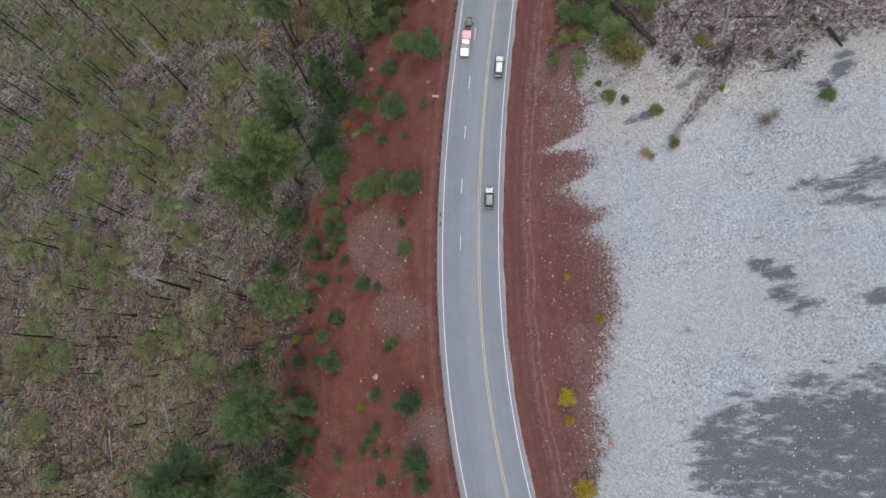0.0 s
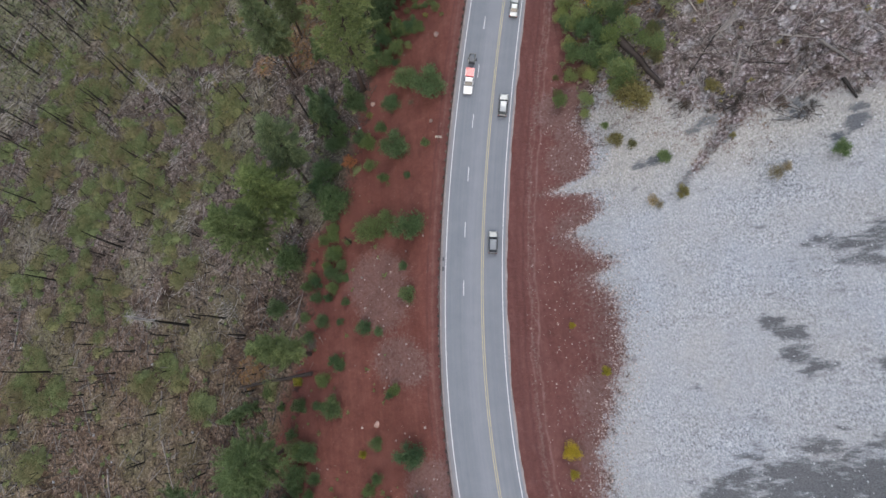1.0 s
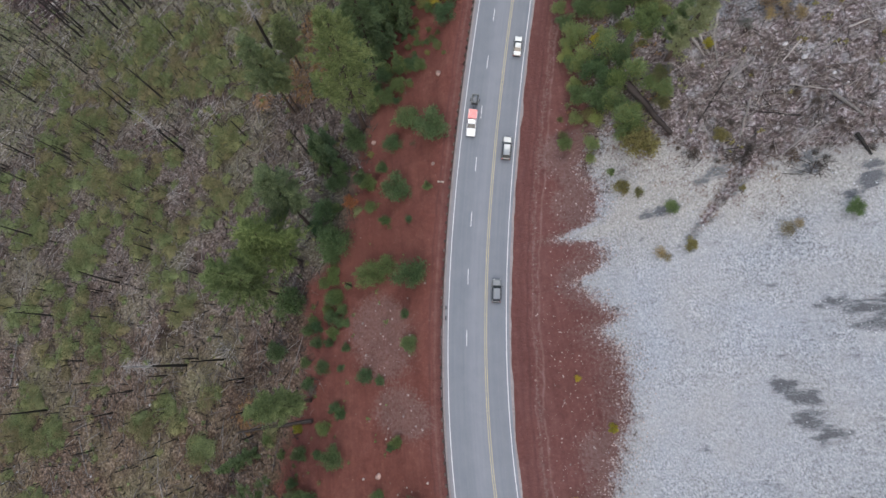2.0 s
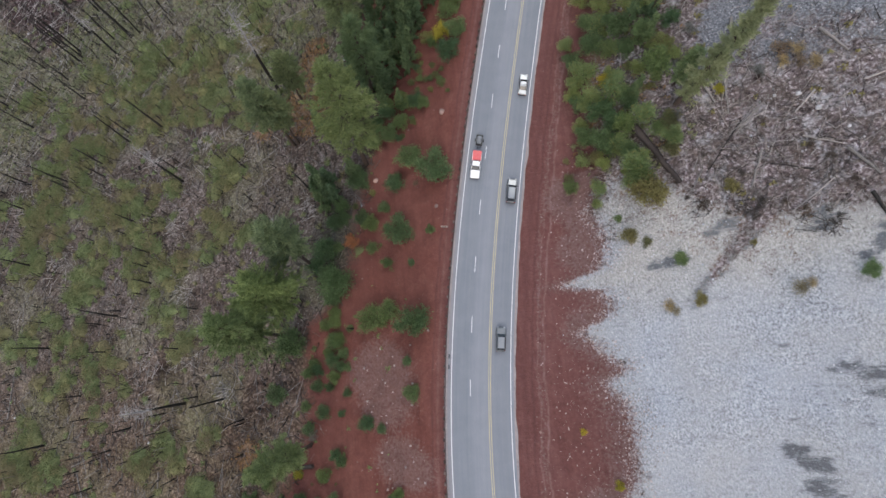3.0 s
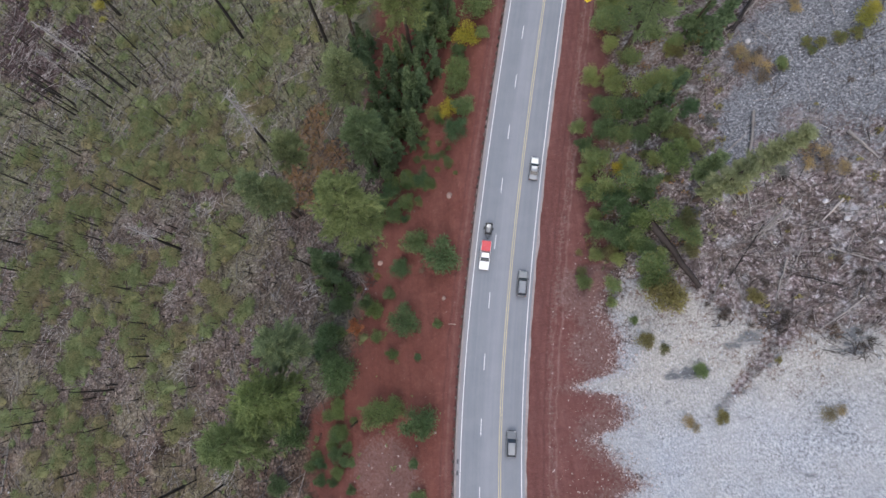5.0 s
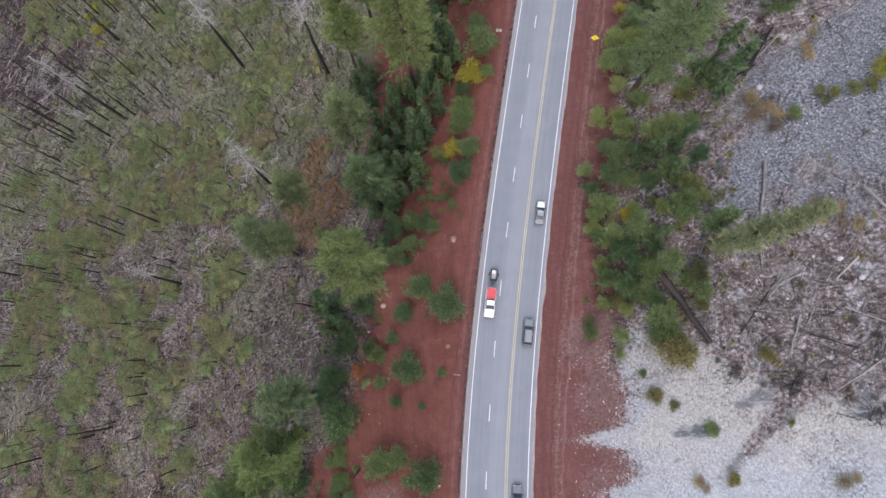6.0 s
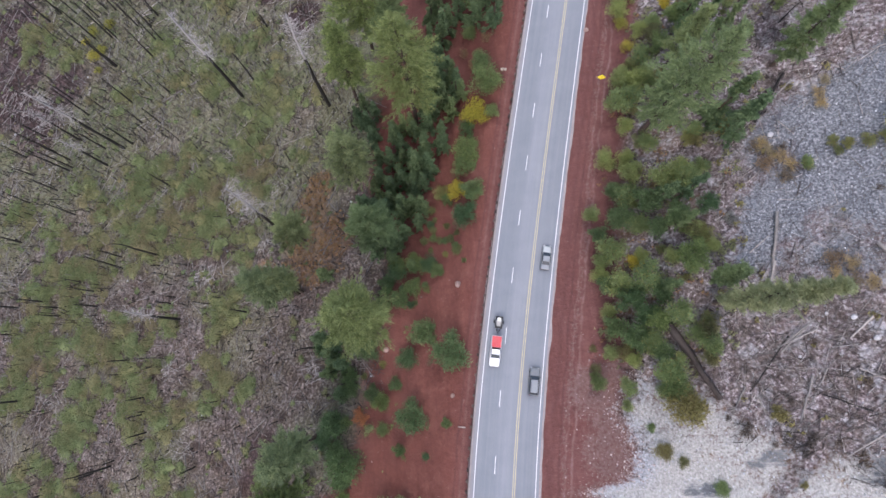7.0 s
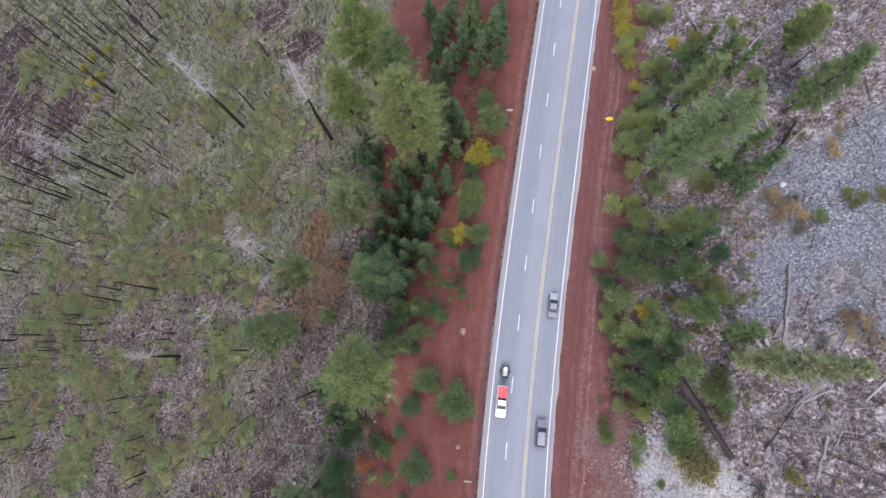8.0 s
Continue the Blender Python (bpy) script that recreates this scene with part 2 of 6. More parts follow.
def brush_material():
    """Close low brush: olive, green, khaki and brownish bushes, changing every few metres, with fine twiggy grain."""
    m, n, l, bsdf = shader("low_brush")
    geo = n.new("ShaderNodeNewGeometry")
    own = n.new("ShaderNodeAttribute")
    own.attribute_name = "bush"
    drift = noise_of(n, l, geo.outputs["Position"], 0.09, 2, 0.5)
    grain = noise_of(n, l, geo.outputs["Position"], 1.2, 3, 0.6)
    hue = maths(n, l, "ADD", maths(n, l, "MULTIPLY", drift, 0.6), maths(n, l, "MULTIPLY", own.outputs["Fac"], 0.4))
    c = ramp(n, l, hue, [(0.22, (0.172, 0.142, 0.092)), (0.34, (0.182, 0.171, 0.093)), (0.47, (0.182, 0.192, 0.095)), (0.60, (0.140, 0.171, 0.080)), (0.74, (0.188, 0.226, 0.110))])
    tone = maths(n, l, "ADD", maths(n, l, "MULTIPLY", geo.outputs["Random Per Island"], 0.5), maths(n, l, "MULTIPLY", grain, 0.5))
    c = mixed(n, l, 1.0, c, ramp(n, l, tone, [(0.2, (0.66, 0.66, 0.68)), (0.5, (1, 1, 1)), (0.8, (1.35, 1.33, 1.25))]), "MULTIPLY")
    l.new(c, bsdf.inputs["Base Color"])
    bsdf.inputs["Roughness"].default_value = 0.8
    bsdf.inputs["Specular IOR Level"].default_value = 0.15
    glow = n.new("ShaderNodeBsdfTranslucent")
    l.new(c, glow.inputs["Color"])
    both = n.new("ShaderNodeMixShader")
    both.inputs[0].default_value = 0.25
    l.new(bsdf.outputs[0], both.inputs[1])
    l.new(glow.outputs[0], both.inputs[2])
    l.new(both.outputs[0], n["Material Output"].inputs["Surface"])
    return m


M_GROUND, M_ROAD = ground_material(), asphalt_material()
M_GRAVEL = plain("shoulder_gravel", (0.235, 0.207, 0.208), 0.95, spread=0.35, scale=2.5)
M_WHITE = plain("white_road_paint", (0.60, 0.61, 0.63), 0.6, spread=0.18, scale=2.0)
M_YELLOW = plain("yellow_road_paint", (0.45, 0.39, 0.22), 0.6, spread=0.2, scale=2.0)
M_TAR = plain("tar_patch", (0.06, 0.065, 0.075), 0.85, spread=0.3)
M_STEEL = plain("weathered_rail_steel", (0.075, 0.055, 0.05), 0.7, 0.3, 0.35, 4.0)
M_POST = plain("weathered_post_timber", (0.085, 0.066, 0.060), 0.9, spread=0.35, thing=0.5)
M_BARK = plain("pine_bark", (0.058, 0.042, 0.034), 0.95, spread=0.4, scale=4.0)
M_TRUNK = plain("dark_fallen_trunk", (0.042, 0.034, 0.031), 0.95, spread=0.5, scale=3.0)
M_TWIG = plain("dark_brown_branches", (0.075, 0.063, 0.059), 0.9, spread=0.4, scale=3.0, island=0.5)
M_CHAR = plain("charred_wood", (0.019, 0.017, 0.016), 0.85, spread=0.5, scale=4.0, thing=0.25)
M_LOG = plain("grey_fallen_wood", (0.205, 0.19, 0.182), 0.9, spread=0.35, scale=3.0, thing=0.35)
M_DEAD = plain("silvered_dead_wood", (0.285, 0.272, 0.268), 0.9, spread=0.3, scale=4.0, island=0.35, thing=0.3)
M_STICK = plain("grey_brown_sticks", (0.175, 0.158, 0.147), 0.9, spread=0.3, scale=2.0, island=0.85)
M_STONE = plain("pale_stones", (0.355, 0.372, 0.402), 0.9, spread=0.2, scale=3.0, island=0.38)
M_STONE_DULL = plain("dull_stones", (0.25, 0.242, 0.245), 0.9, spread=0.25, scale=3.0, island=0.45)
M_RSTONE = plain("pinkish_stones", (0.33, 0.28, 0.268), 0.9, spread=0.25, scale=3.0, island=0.45)
M_PINE = foliage("pine_needles", (0.082, 0.122, 0.052), (0.215, 0.285, 0.125))
M_FIR = foliage("fir_needles", (0.064, 0.106, 0.053), (0.188, 0.26, 0.13))
M_LEAF = foliage("shrub_leaves", (0.085, 0.134, 0.056), (0.22, 0.295, 0.135))
M_LEAF_DRY = foliage("olive_green_leaves", (0.115, 0.135, 0.055), (0.265, 0.29, 0.13), (0.20, 0.13, 0.07), 0.12)
M_OLIVE = foliage("olive_brush", (0.13, 0.13, 0.06), (0.28, 0.27, 0.135), (0.122, 0.088, 0.051), 0.12)
M_BRUSH = brush_material()
M_GOLD = foliage("golden_leaves", (0.34, 0.275, 0.032), (0.62, 0.53, 0.09), (0.163, 0.170, 0.041), 0.15)
M_SAGE = foliage("sage_leaves", (0.120, 0.136, 0.080), (0.262, 0.287, 0.182))
M_BRACKEN = foliage("rusty_bracken", (0.17, 0.10, 0.055), (0.38, 0.245, 0.125), (0.16, 0.15, 0.07), 0.15)
M_RUST = foliage("rusty_leaves", (0.15, 0.105, 0.068), (0.29, 0.225, 0.155))


# ---- mesh helpers ----
def mesh_of(name, verts, faces, material):
    """A mesh from an array of vertices and an array of faces that all have the same number of corners."""
    verts, faces = np.asarray(verts, np.float32), np.asarray(faces, np.int32)
    me = bpy.data.meshes.new(name)
    count, corners = faces.shape
    me.vertices.add(len(verts))
    me.vertices.foreach_set("co", verts.ravel())
    me.loops.add(count * corners)
    me.loops.foreach_set("vertex_index", faces.ravel())
    me.polygons.add(count)
    me.polygons.foreach_set("loop_start", np.arange(0, count * corners, corners, dtype=np.int32))
    me.update(calc_edges=True)
    me.materials.append(material)
    return me


def part(name, data, material, parent, label=""):
    """A mesh (or a bmesh, which is used up) as one object under a thing or a part."""
    if isinstance(data, bmesh.types.BMesh):
        me = bpy.data.meshes.new(name)
        data.to_mesh(me)
        data.free()
        me.materials.append(material)
        data = me
    ob = new(name, data)
    ob.parent = parent
    return tagged(ob, label)


def thing(name, x, y, z, label, category, group="", turn=0.0):
    ob = new(name)
    ob.empty_display_size = 0.2
    ob.matrix_basis = Matrix.Translation((x, y, z)) @ Matrix.Rotation(turn, 4, "Z")
    return tagged(ob, label, category, group)


def tube(points, radii, sides, rng=None, rough=0.0):
    """A tapered tube through points; returns vertices and quads."""
    points, radii = np.asarray(points, float), np.asarray(radii, float)
    along = np.gradient(points, axis=0)
    along /= np.linalg.norm(along, axis=1, keepdims=True) + 1e-9
    ref = np.where(np.abs(along[:, 2:3]) > 0.9, [[1.0, 0, 0]], [[0, 0, 1.0]])
    a = np.cross(along, ref)
    a /= np.linalg.norm(a, axis=1, keepdims=True) + 1e-9
    b = np.cross(along, a)
    ang = np.linspace(0, 2 * np.pi, sides, endpoint=False)
    r = radii[:, None] * (1 + (rng.uniform(-rough, rough, (len(points), sides)) if rng is not None else 0))
    v = points[:, None] + r[..., None] * (np.cos(ang)[None, :, None] * a[:, None] + np.sin(ang)[None, :, None] * b[:, None])
    i, j = np.meshgrid(np.arange(len(points) - 1), np.arange(sides), indexing="ij")
    k = (j + 1) % sides
    f = np.stack([i * sides + j, i * sides + k, (i + 1) * sides + k, (i + 1) * sides + j], -1).reshape(-1, 4)
    return v.reshape(-1, 3), f


def joined(pieces):
    vs, fs, base = [], [], 0
    for v, f in pieces:
        vs.append(v)
        fs.append(f + base)
        base += len(v)
    return np.concatenate(vs), np.concatenate(fs)


def leaves(points, size, rng, flat=0.0, slim=0.55, aim=None, loose=0.6):
    """One pointed leaf or needle spray at each point; turned at random, or roughly along aim; flat pulls them towards the horizontal."""
    points = np.asarray(points, float)
    k = len(points)
    u, w = rng.normal(size=(k, 3)), rng.normal(size=(k, 3))
    u[:, 2] *= 1 - flat
    w[:, 2] *= 1 - flat
    if aim is not None:
        u = np.asarray(aim, float) + loose * u
    u /= np.linalg.norm(u, axis=1, keepdims=True) + 1e-9
    w -= u * (u * w).sum(1, keepdims=True)
    w /= np.linalg.norm(w, axis=1, keepdims=True) + 1e-9
    s = (np.asarray(size) * rng.uniform(0.7, 1.3, k))[:, None]
    v = np.stack([points - u * s - w * s * slim, points - u * s + w * s * slim, points + u * s], 1).reshape(-1, 3)
    return v, np.arange(3 * k).reshape(-1, 3)


def sticks(a, b, r):
    """Many three-sided sticks from the points a to the points b."""
    d = b - a
    d /= np.linalg.norm(d, axis=1, keepdims=True) + 1e-9
    side = np.cross(d, [0, 0, 1.0])
    side /= np.linalg.norm(side, axis=1, keepdims=True) + 1e-9
    up = np.cross(side, d)
    r = np.asarray(r)[:, None]
    ring = [(side * math.cos(t) + up * math.sin(t)) * r for t in (math.pi / 2, math.pi * 7 / 6, math.pi * 11 / 6)]
    v = np.stack([a + q for q in ring] + [b + q * 0.55 for q in ring], 1).reshape(-1, 3)
    f = np.array([[0, 1, 4, 3], [1, 2, 5, 4], [2, 0, 3, 5]])
    return v, (f[None] + 6 * np.arange(len(a))[:, None, None]).reshape(-1, 4)


def stones(p, size, rng):
    """Small lumps of eight faces, sunk a little into the ground."""
    k = len(p)
    base = np.array([[1, 0, 0], [0, 1, 0], [-1, 0, 0], [0, -1, 0], [0, 0, 0.8], [0, 0, -0.5]])
    v = base[None] * rng.uniform(0.6, 1.35, (k, 6, 1)) * np.asarray(size)[:, None, None]
    t = rng.uniform(0, 6.3, k)
    c, s = np.cos(t)[:, None], np.sin(t)[:, None]
    v = np.stack([v[..., 0] * c - v[..., 1] * s, v[..., 0] * s + v[..., 1] * c, v[..., 2]], -1) + p[:, None]
    f = np.array([[0, 1, 4], [1, 2, 4], [2, 3, 4], [3, 0, 4], [1, 0, 5], [2, 1, 5], [3, 2, 5], [0, 3, 5]])
    return v.reshape(-1, 3), (f[None] + 6 * np.arange(k)[:, None, None]).reshape(-1, 3)


# ---- the lie of the land ----
BEND = (1.7254, -6.2627, 8.9652, 20.9575, 8.2796)


def centre(y):
    """The yellow centre line's x at y: a smooth bend, straight beyond both ends."""
    y = np.asarray(y, float)
    u = np.clip(y, -35, 165)
    return np.polyval(BEND, (u - 60) / 100) + np.polyval(np.polyder(BEND), (u - 60) / 100) / 100 * (y - u)


def lean(y):
    return np.polyval(np.polyder(BEND), (np.clip(y, -35, 165) - 60) / 100) / 100


def off(x, y):
    """Metres to the right of the centre line."""
    return (np.asarray(x, float) - centre(y)) / np.sqrt(1 + lean(y) ** 2)


def at_road(d, y):
    """The place d metres to the right of the centre line, square to it at y."""
    s = lean(y)
    k = np.sqrt(1 + s * s)
    return centre(y) + d / k, y - d * s / k


SECTION_D = (-900, -400, -200, -100, -85, -70, -62, -48, -32, -23, -13, -10.5, 10, 15, 20, 26, 36, 47, 57, 100, 200, 400, 900)
SECTION_Z = (-90, -80, -58, -34, -30, -26.5, -22.8, -17.3, -11.2, -7, -0.6, 0, 0, 1, 3.5, 7.6, 12.4, 17.5, 23.5, 43, 80, 120, 140)


def swell(x, y):
    """Low uneven relief, a few decimetres."""
    return (np.sin(x * 0.31 + 1.3 * np.sin(y * 0.11)) * np.cos(y * 0.27 + 0.9 * np.sin(x * 0.17)) * 0.28
            + np.sin(x * 0.83 + y * 0.57) * np.sin(y * 0.91 - x * 0.38) * 0.13)


def height(x, y):
    x, y = np.asarray(x, float), np.asarray(y, float)
    d = off(x, y)
    z = np.interp(d, SECTION_D, SECTION_Z)
    away = np.clip((np.abs(d + 2) - 11.5) / 8, 0, 1)
    return z + swell(x, y) * away - 0.05 * (1 - away)


def soft(v, a, b):
    t = np.clip((v - a) / (b - a), 0, 1)
    return t * t * (3 - 2 * t)


def blobs(x, y, rows, wide=1.0):
    """The strongest of several soft round spots (x, y, radius)."""
    best = np.zeros_like(x)
    for cx, cy, r in rows:
        best = np.maximum(best, 1 - soft(np.hypot((x - cx) * wide, y - cy), 0.45 * r, 1.5 * r))
    return best


BURNT = [(-145, 196, 11), (-140, 177, 12), (-141, 164, 10), (-130, 154, 9), (-120, 166, 8), (-37, 168, 6), (-47, 181, 6), (-128, 186, 9), (-62, 101, 4), (-52, 108, 4), (-78, 33, 4), (-50, 52, 5), (-52, 44, 5)]


def zones(x, y):
    """Weights of the kinds of ground: red soil, pale stone, slash; rubble share; moss, rust, pebbles, dark patches."""
    d = off(x, y)
    east = np.interp(y, [-60, -27, -19, -9, 6, 13, 18.5, 22.7, 24.9, 28.9, 32.4, 34.3, 37.3, 40.0, 41.8, 44.2, 48, 52, 56.7, 59, 66, 80, 150],
                     [12, 15.5, 19.5, 20.5, 25.5, 26, 25.2, 22.2, 25.1, 21.6, 18, 22, 23.3, 21.5, 14, 21, 22.2, 20.8, 18.5, 20.5, 19.5, 16, 15])
    west = np.interp(y, [-60, -25, -6, 9, 18, 40, 47, 61, 76, 84, 98, 110, 160], [-38, -39, -45, -40, -36, -38, -30, -29, -28, -27, -27, -36, -42])
    red = soft(d, west - 11, west + 5) * (1 - soft(d, east - 4, east + 5))
    low = np.interp(d, [20, 30, 35, 45, 53, 65], [62, 60, 54.7, 48.5, 47.5, 45.5])
    high = np.interp(d, [28, 31, 39, 47, 59], [74, 76, 79, 77, 74])
    east_side = soft(d, east - 4.5, east + 4)
    far = 1 - soft(y, 106, 114)
    debris = east_side * soft(y, low - 5, low + 4) * np.where(y > 62, soft(d, 25, 34), 1)
    stone = east_side * (1 - soft(y, low - 3, low + 5))
    upper = soft(d, 32, 38) * soft(y, high - 3, high + 4) * (1 - soft(y, 104 + (d - 40) * 0.6, 114 + (d - 40) * 0.6))
    stained = east_side * soft(y, low - 17, low - 6) * (1 - soft(d, 44, 58)) * (d < 60)
    stone, debris = stone * (1 - 0.36 * stained), np.maximum(debris, 0.62 * stained)
    stone = np.maximum(stone, upper * 0.95)
    rubble = np.clip(upper + 0.3 * soft(y, low - 4, low + 2), 0, 1)
    brown_on_upper = blobs(x, y, [(62, 85, 4), (66, 82, 4), (70, 79, 5), (59, 99, 4), (54, 96, 3), (57, 82, 3)])
    stone = stone * (1 - 0.5 * brown_on_upper)
    forest = 1 - soft(d, west - 2, west + 4)
    moss = forest * (0.30 + 0.42 * soft(y, 90, 140) + 0.22 * np.sin(x * 0.13 + np.sin(y * 0.07)) * np.sin(y * 0.11 + 2) + 0.14 * np.sin(x * 0.31 + 1) * np.sin(y * 0.27 + 0.5 * np.sin(x * 0.2)))
    moss = np.maximum(moss, 0.95 * blobs(x, y, [(-78, 182, 13), (-72, 170, 13), (-90, 160, 11), (-56, 160, 8), (-64, 182, 8)]))
    moss = moss * (1 - blobs(x, y, [(-145, 196, 10), (-140, 177, 12), (-141, 164, 10), (-130, 154, 10), (-120, 166, 8), (-37, 168, 6), (-47, 181, 6)]))
    rust = blobs(x, y, [(-35.5, 108.8, 5), (-39.1, 101.5, 4), (-33.2, 113.8, 4), (-49.1, 94.9, 3), (-36, 96, 7), (-31, 100, 6), (-53, 12, 4), (7, 139, 4), (-6, 150, 6), (-5, 140, 5), (-10, 162, 7), (-5, 157, 5), (44, 93, 4), (42, 108, 4), (32, 104, 4), (33, 90, 4), (30, 84, 4), (33, 77, 4), (38, 100, 4)])
    rust = np.maximum(rust, soft(d, east, east + 4) * soft(y, 31, 46) * (1 - soft(y, 62, 68)))
    pebbles = blobs(x, y, [(-20, 28, 7), (-19, 23, 6), (-17, 11, 5), (-14, 9.5, 4), (-12, -13, 5), (23, 60, 5), (26, 55, 5), (24, 49, 5), (22, 33, 4), (22, 0, 5), (21, -10, 5)])
    pebbles = np.maximum(pebbles, 0.8 * soft(d, east - 9, east - 1) * (d < 40) * (y < 66))
    dark = blobs(x, y, [(52, -21, 11), (46, -17, 7), (60, -16, 9), (40, -22, 5), (58, -30, 12), (36, -15.5, 2.5), (49.5, 8.5, 1.3), (49.5, 5.2, 1.4), (52, 3.0, 1.3), (47.6, 10.7, 1.2), (60.5, 20.2, 2.4), (65, 22, 2.8), (56, 22.3, 1.4), (63.5, 17.5, 1.5), (60, 3, 1.3)], 0.6)
    dark = np.maximum(dark, blobs(x, y, [(52.5, 49.5, 1.6), (49, 46, 1.2), (37.5, 43.5, 1.5), (34.9, 43, 1.3), (39.5, 43.8, 1.2), (44.3, 47.4, 1.5), (47, 48.2, 2.0), (50, 48.5, 2.0), (59, 46.5, 2.2), (62, 39.5, 1.3), (64.2, 41, 1.6), (66, 43, 2)]))
    dark = dark * 0.66 + 0.12 * soft(d, 28, 45) * (1 - soft(y, -8, 30))
    dark = np.maximum(dark, 0.85 * forest * blobs(x, y, BURNT))
    rut = np.exp(-((d - 9.7 - 0.5 * np.sin(y * 0.09)) / 0.55) ** 2)
    pebbles = np.maximum(pebbles, 0.6 * rut)
    along = np.clip(((x - 40.3) * 13.7 + (y - 37.1) * 14.0) / (13.7 ** 2 + 14.0 ** 2), 0, 1)
    gully = np.exp(-(np.hypot(x - 40.3 - 13.7 * along, y - 37.1 - 14.0 * along) / (0.75 + 1.5 * along ** 1.5)) ** 2)
    stone, debris, dark = stone * (1 - 0.6 * gully), np.maximum(debris, gully), np.maximum(dark, 0.75 * gully)
    rubble = np.where(d < -8, 1 - soft(y, 8, 60), rubble)  # west of the road: share of warm brown duff
    return red * (1 - upper), stone, debris, rubble, moss, rust, pebbles, dark


# ---- ground, one sheet ----
def spread(lo, hi, step, reach):
    inner = list(np.arange(lo, hi + 1e-6, step))
    out, w = [], step
    p = hi
    while p < reach:
        w *= 1.35
        p += w
        out.append(p)
    left, w, p = [], step, lo
    while p > -reach:
        w *= 1.35
        p -= w
        left.append(p)
    return np.array(left[::-1] + inner + out)


gx, gy = spread(-205, 102, 1.0, 2500), spread(-54, 215, 1.0, 2500)
X, Y = np.meshgrid(gx, gy)
Z = height(X, Y)
nx, ny = len(gx), len(gy)
ii, jj = np.meshgrid(np.arange(ny - 1), np.arange(nx - 1), indexing="ij")
quad = np.stack([ii * nx + jj, ii * nx + jj + 1, (ii + 1) * nx + jj + 1, (ii + 1) * nx + jj], -1).reshape(-1, 4)
ground_mesh = mesh_of("ground", np.stack([X, Y, Z], -1).reshape(-1, 3), quad, M_GROUND)
weights = [w.ravel() for w in zones(X, Y)]
for layer, order in (("zone", (0, 1, 2, 3)), ("cover", (4, 5, 6, 7))):
    attr = ground_mesh.color_attributes.new(layer, "FLOAT_COLOR", "POINT")
    attr.data.foreach_set("color", np.stack([weights[k] for k in order], -1).astype(np.float32).ravel())
attr = ground_mesh.attributes.new("across", "FLOAT", "POINT")
attr.data.foreach_set("value", np.clip(off(X, Y), -400, 400).astype(np.float32).ravel())
ground_mesh.polygons.foreach_set("use_smooth", np.ones(len(quad), bool))
ground = tagged(new("ground", ground_mesh), "hillside of brown forest floor, red cinder soil and pale stony field", "ground", kind="structure")


# ---- road ----
def strip(name, d0, d1, y0, y1, step, z, material, across=2, ragged=0.0, seed=1):
    """A band along the road between two distances from the centre line."""
    ys = np.arange(y0, y1 + 1e-6, step)
    ds = np.linspace(d0, d1, across)
    rng = np.random.default_rng(seed)
    v = np.empty((len(ys), across, 3))
    for k, d in enumerate(ds):
        dd = np.full(len(ys), d)
        if ragged and k == across - 1:
            dd = dd + np.convolve(rng.normal(0, ragged, len(ys) + 4), np.ones(5) / 2.2, "valid")
        v[:, k, 0], v[:, k, 1] = at_road(dd, ys)
        v[:, k, 2] = z
    i, j = np.meshgrid(np.arange(len(ys) - 1), np.arange(across - 1), indexing="ij")
    f = np.stack([i * across + j, i * across + j + 1, (i + 1) * across + j + 1, (i + 1) * across + j], -1).reshape(-1, 4)
    me = mesh_of(name, v.reshape(-1, 3), f if d1 > d0 else f[:, ::-1], material)
    uv = me.uv_layers.new(name="across")
    u = np.stack([np.tile(ds, len(ys)), np.repeat(ys, across)], -1)
    uv.data.foreach_set("uv", u[np.array([lo.vertex_index for lo in me.loops])].astype(np.float32).ravel())
    return me


road = tagged(new("road", strip("road", -8.3, 4.75, -160, 320, 1.5, 0.03, M_ROAD, 12)), "aged grey asphalt road of three lanes on a gentle bend", "road", kind="structure")
part("shoulder", strip("shoulder", -8.28, -8.85, -160, 320, 0.8, 0.012, M_GRAVEL, 3, 0.06, 3), M_GRAVEL, road, "pale gravel shoulder")
part("shoulder", strip("shoulder", 4.73, 5.1, -160, 320, 0.8, 0.012, M_GRAVEL, 3, 0.09, 4), M_GRAVEL, road, "pale gravel shoulder with a ragged edge")
part("edge_line", strip("edge_line", -7.60, -7.47, -160, 320, 1.5, 0.036, M_WHITE), M_WHITE, road, "white edge line")
part("edge_line", strip("edge_line", 4.06, 4.19, -160, 320, 1.5, 0.036, M_WHITE), M_WHITE, road, "white edge line")
for y0, y1 in ((26.9, 27.7), (28.9, 29.9)):
    part("tar_patch", strip("tar_patch", -8.25, -7.9, y0, y1, 0.4, 0.036, M_TAR), M_TAR, road, "dark tar patch")
for side in (-0.24, 0.13):
    part("centre_line", strip("centre_line", side, side + 0.11, -160, 320, 1.5, 0.036, M_YELLOW), M_YELLOW, road, "yellow half of the double centre line")
y = 23.5
while y < 300:
    part("lane_dash", strip("lane_dash", -3.85, -3.73, y - 1.55, y + 1.55, 1.55, 0.036, M_WHITE), M_WHITE, road)
    y += 12.19 / math.hypot(1, float(lean(y)))


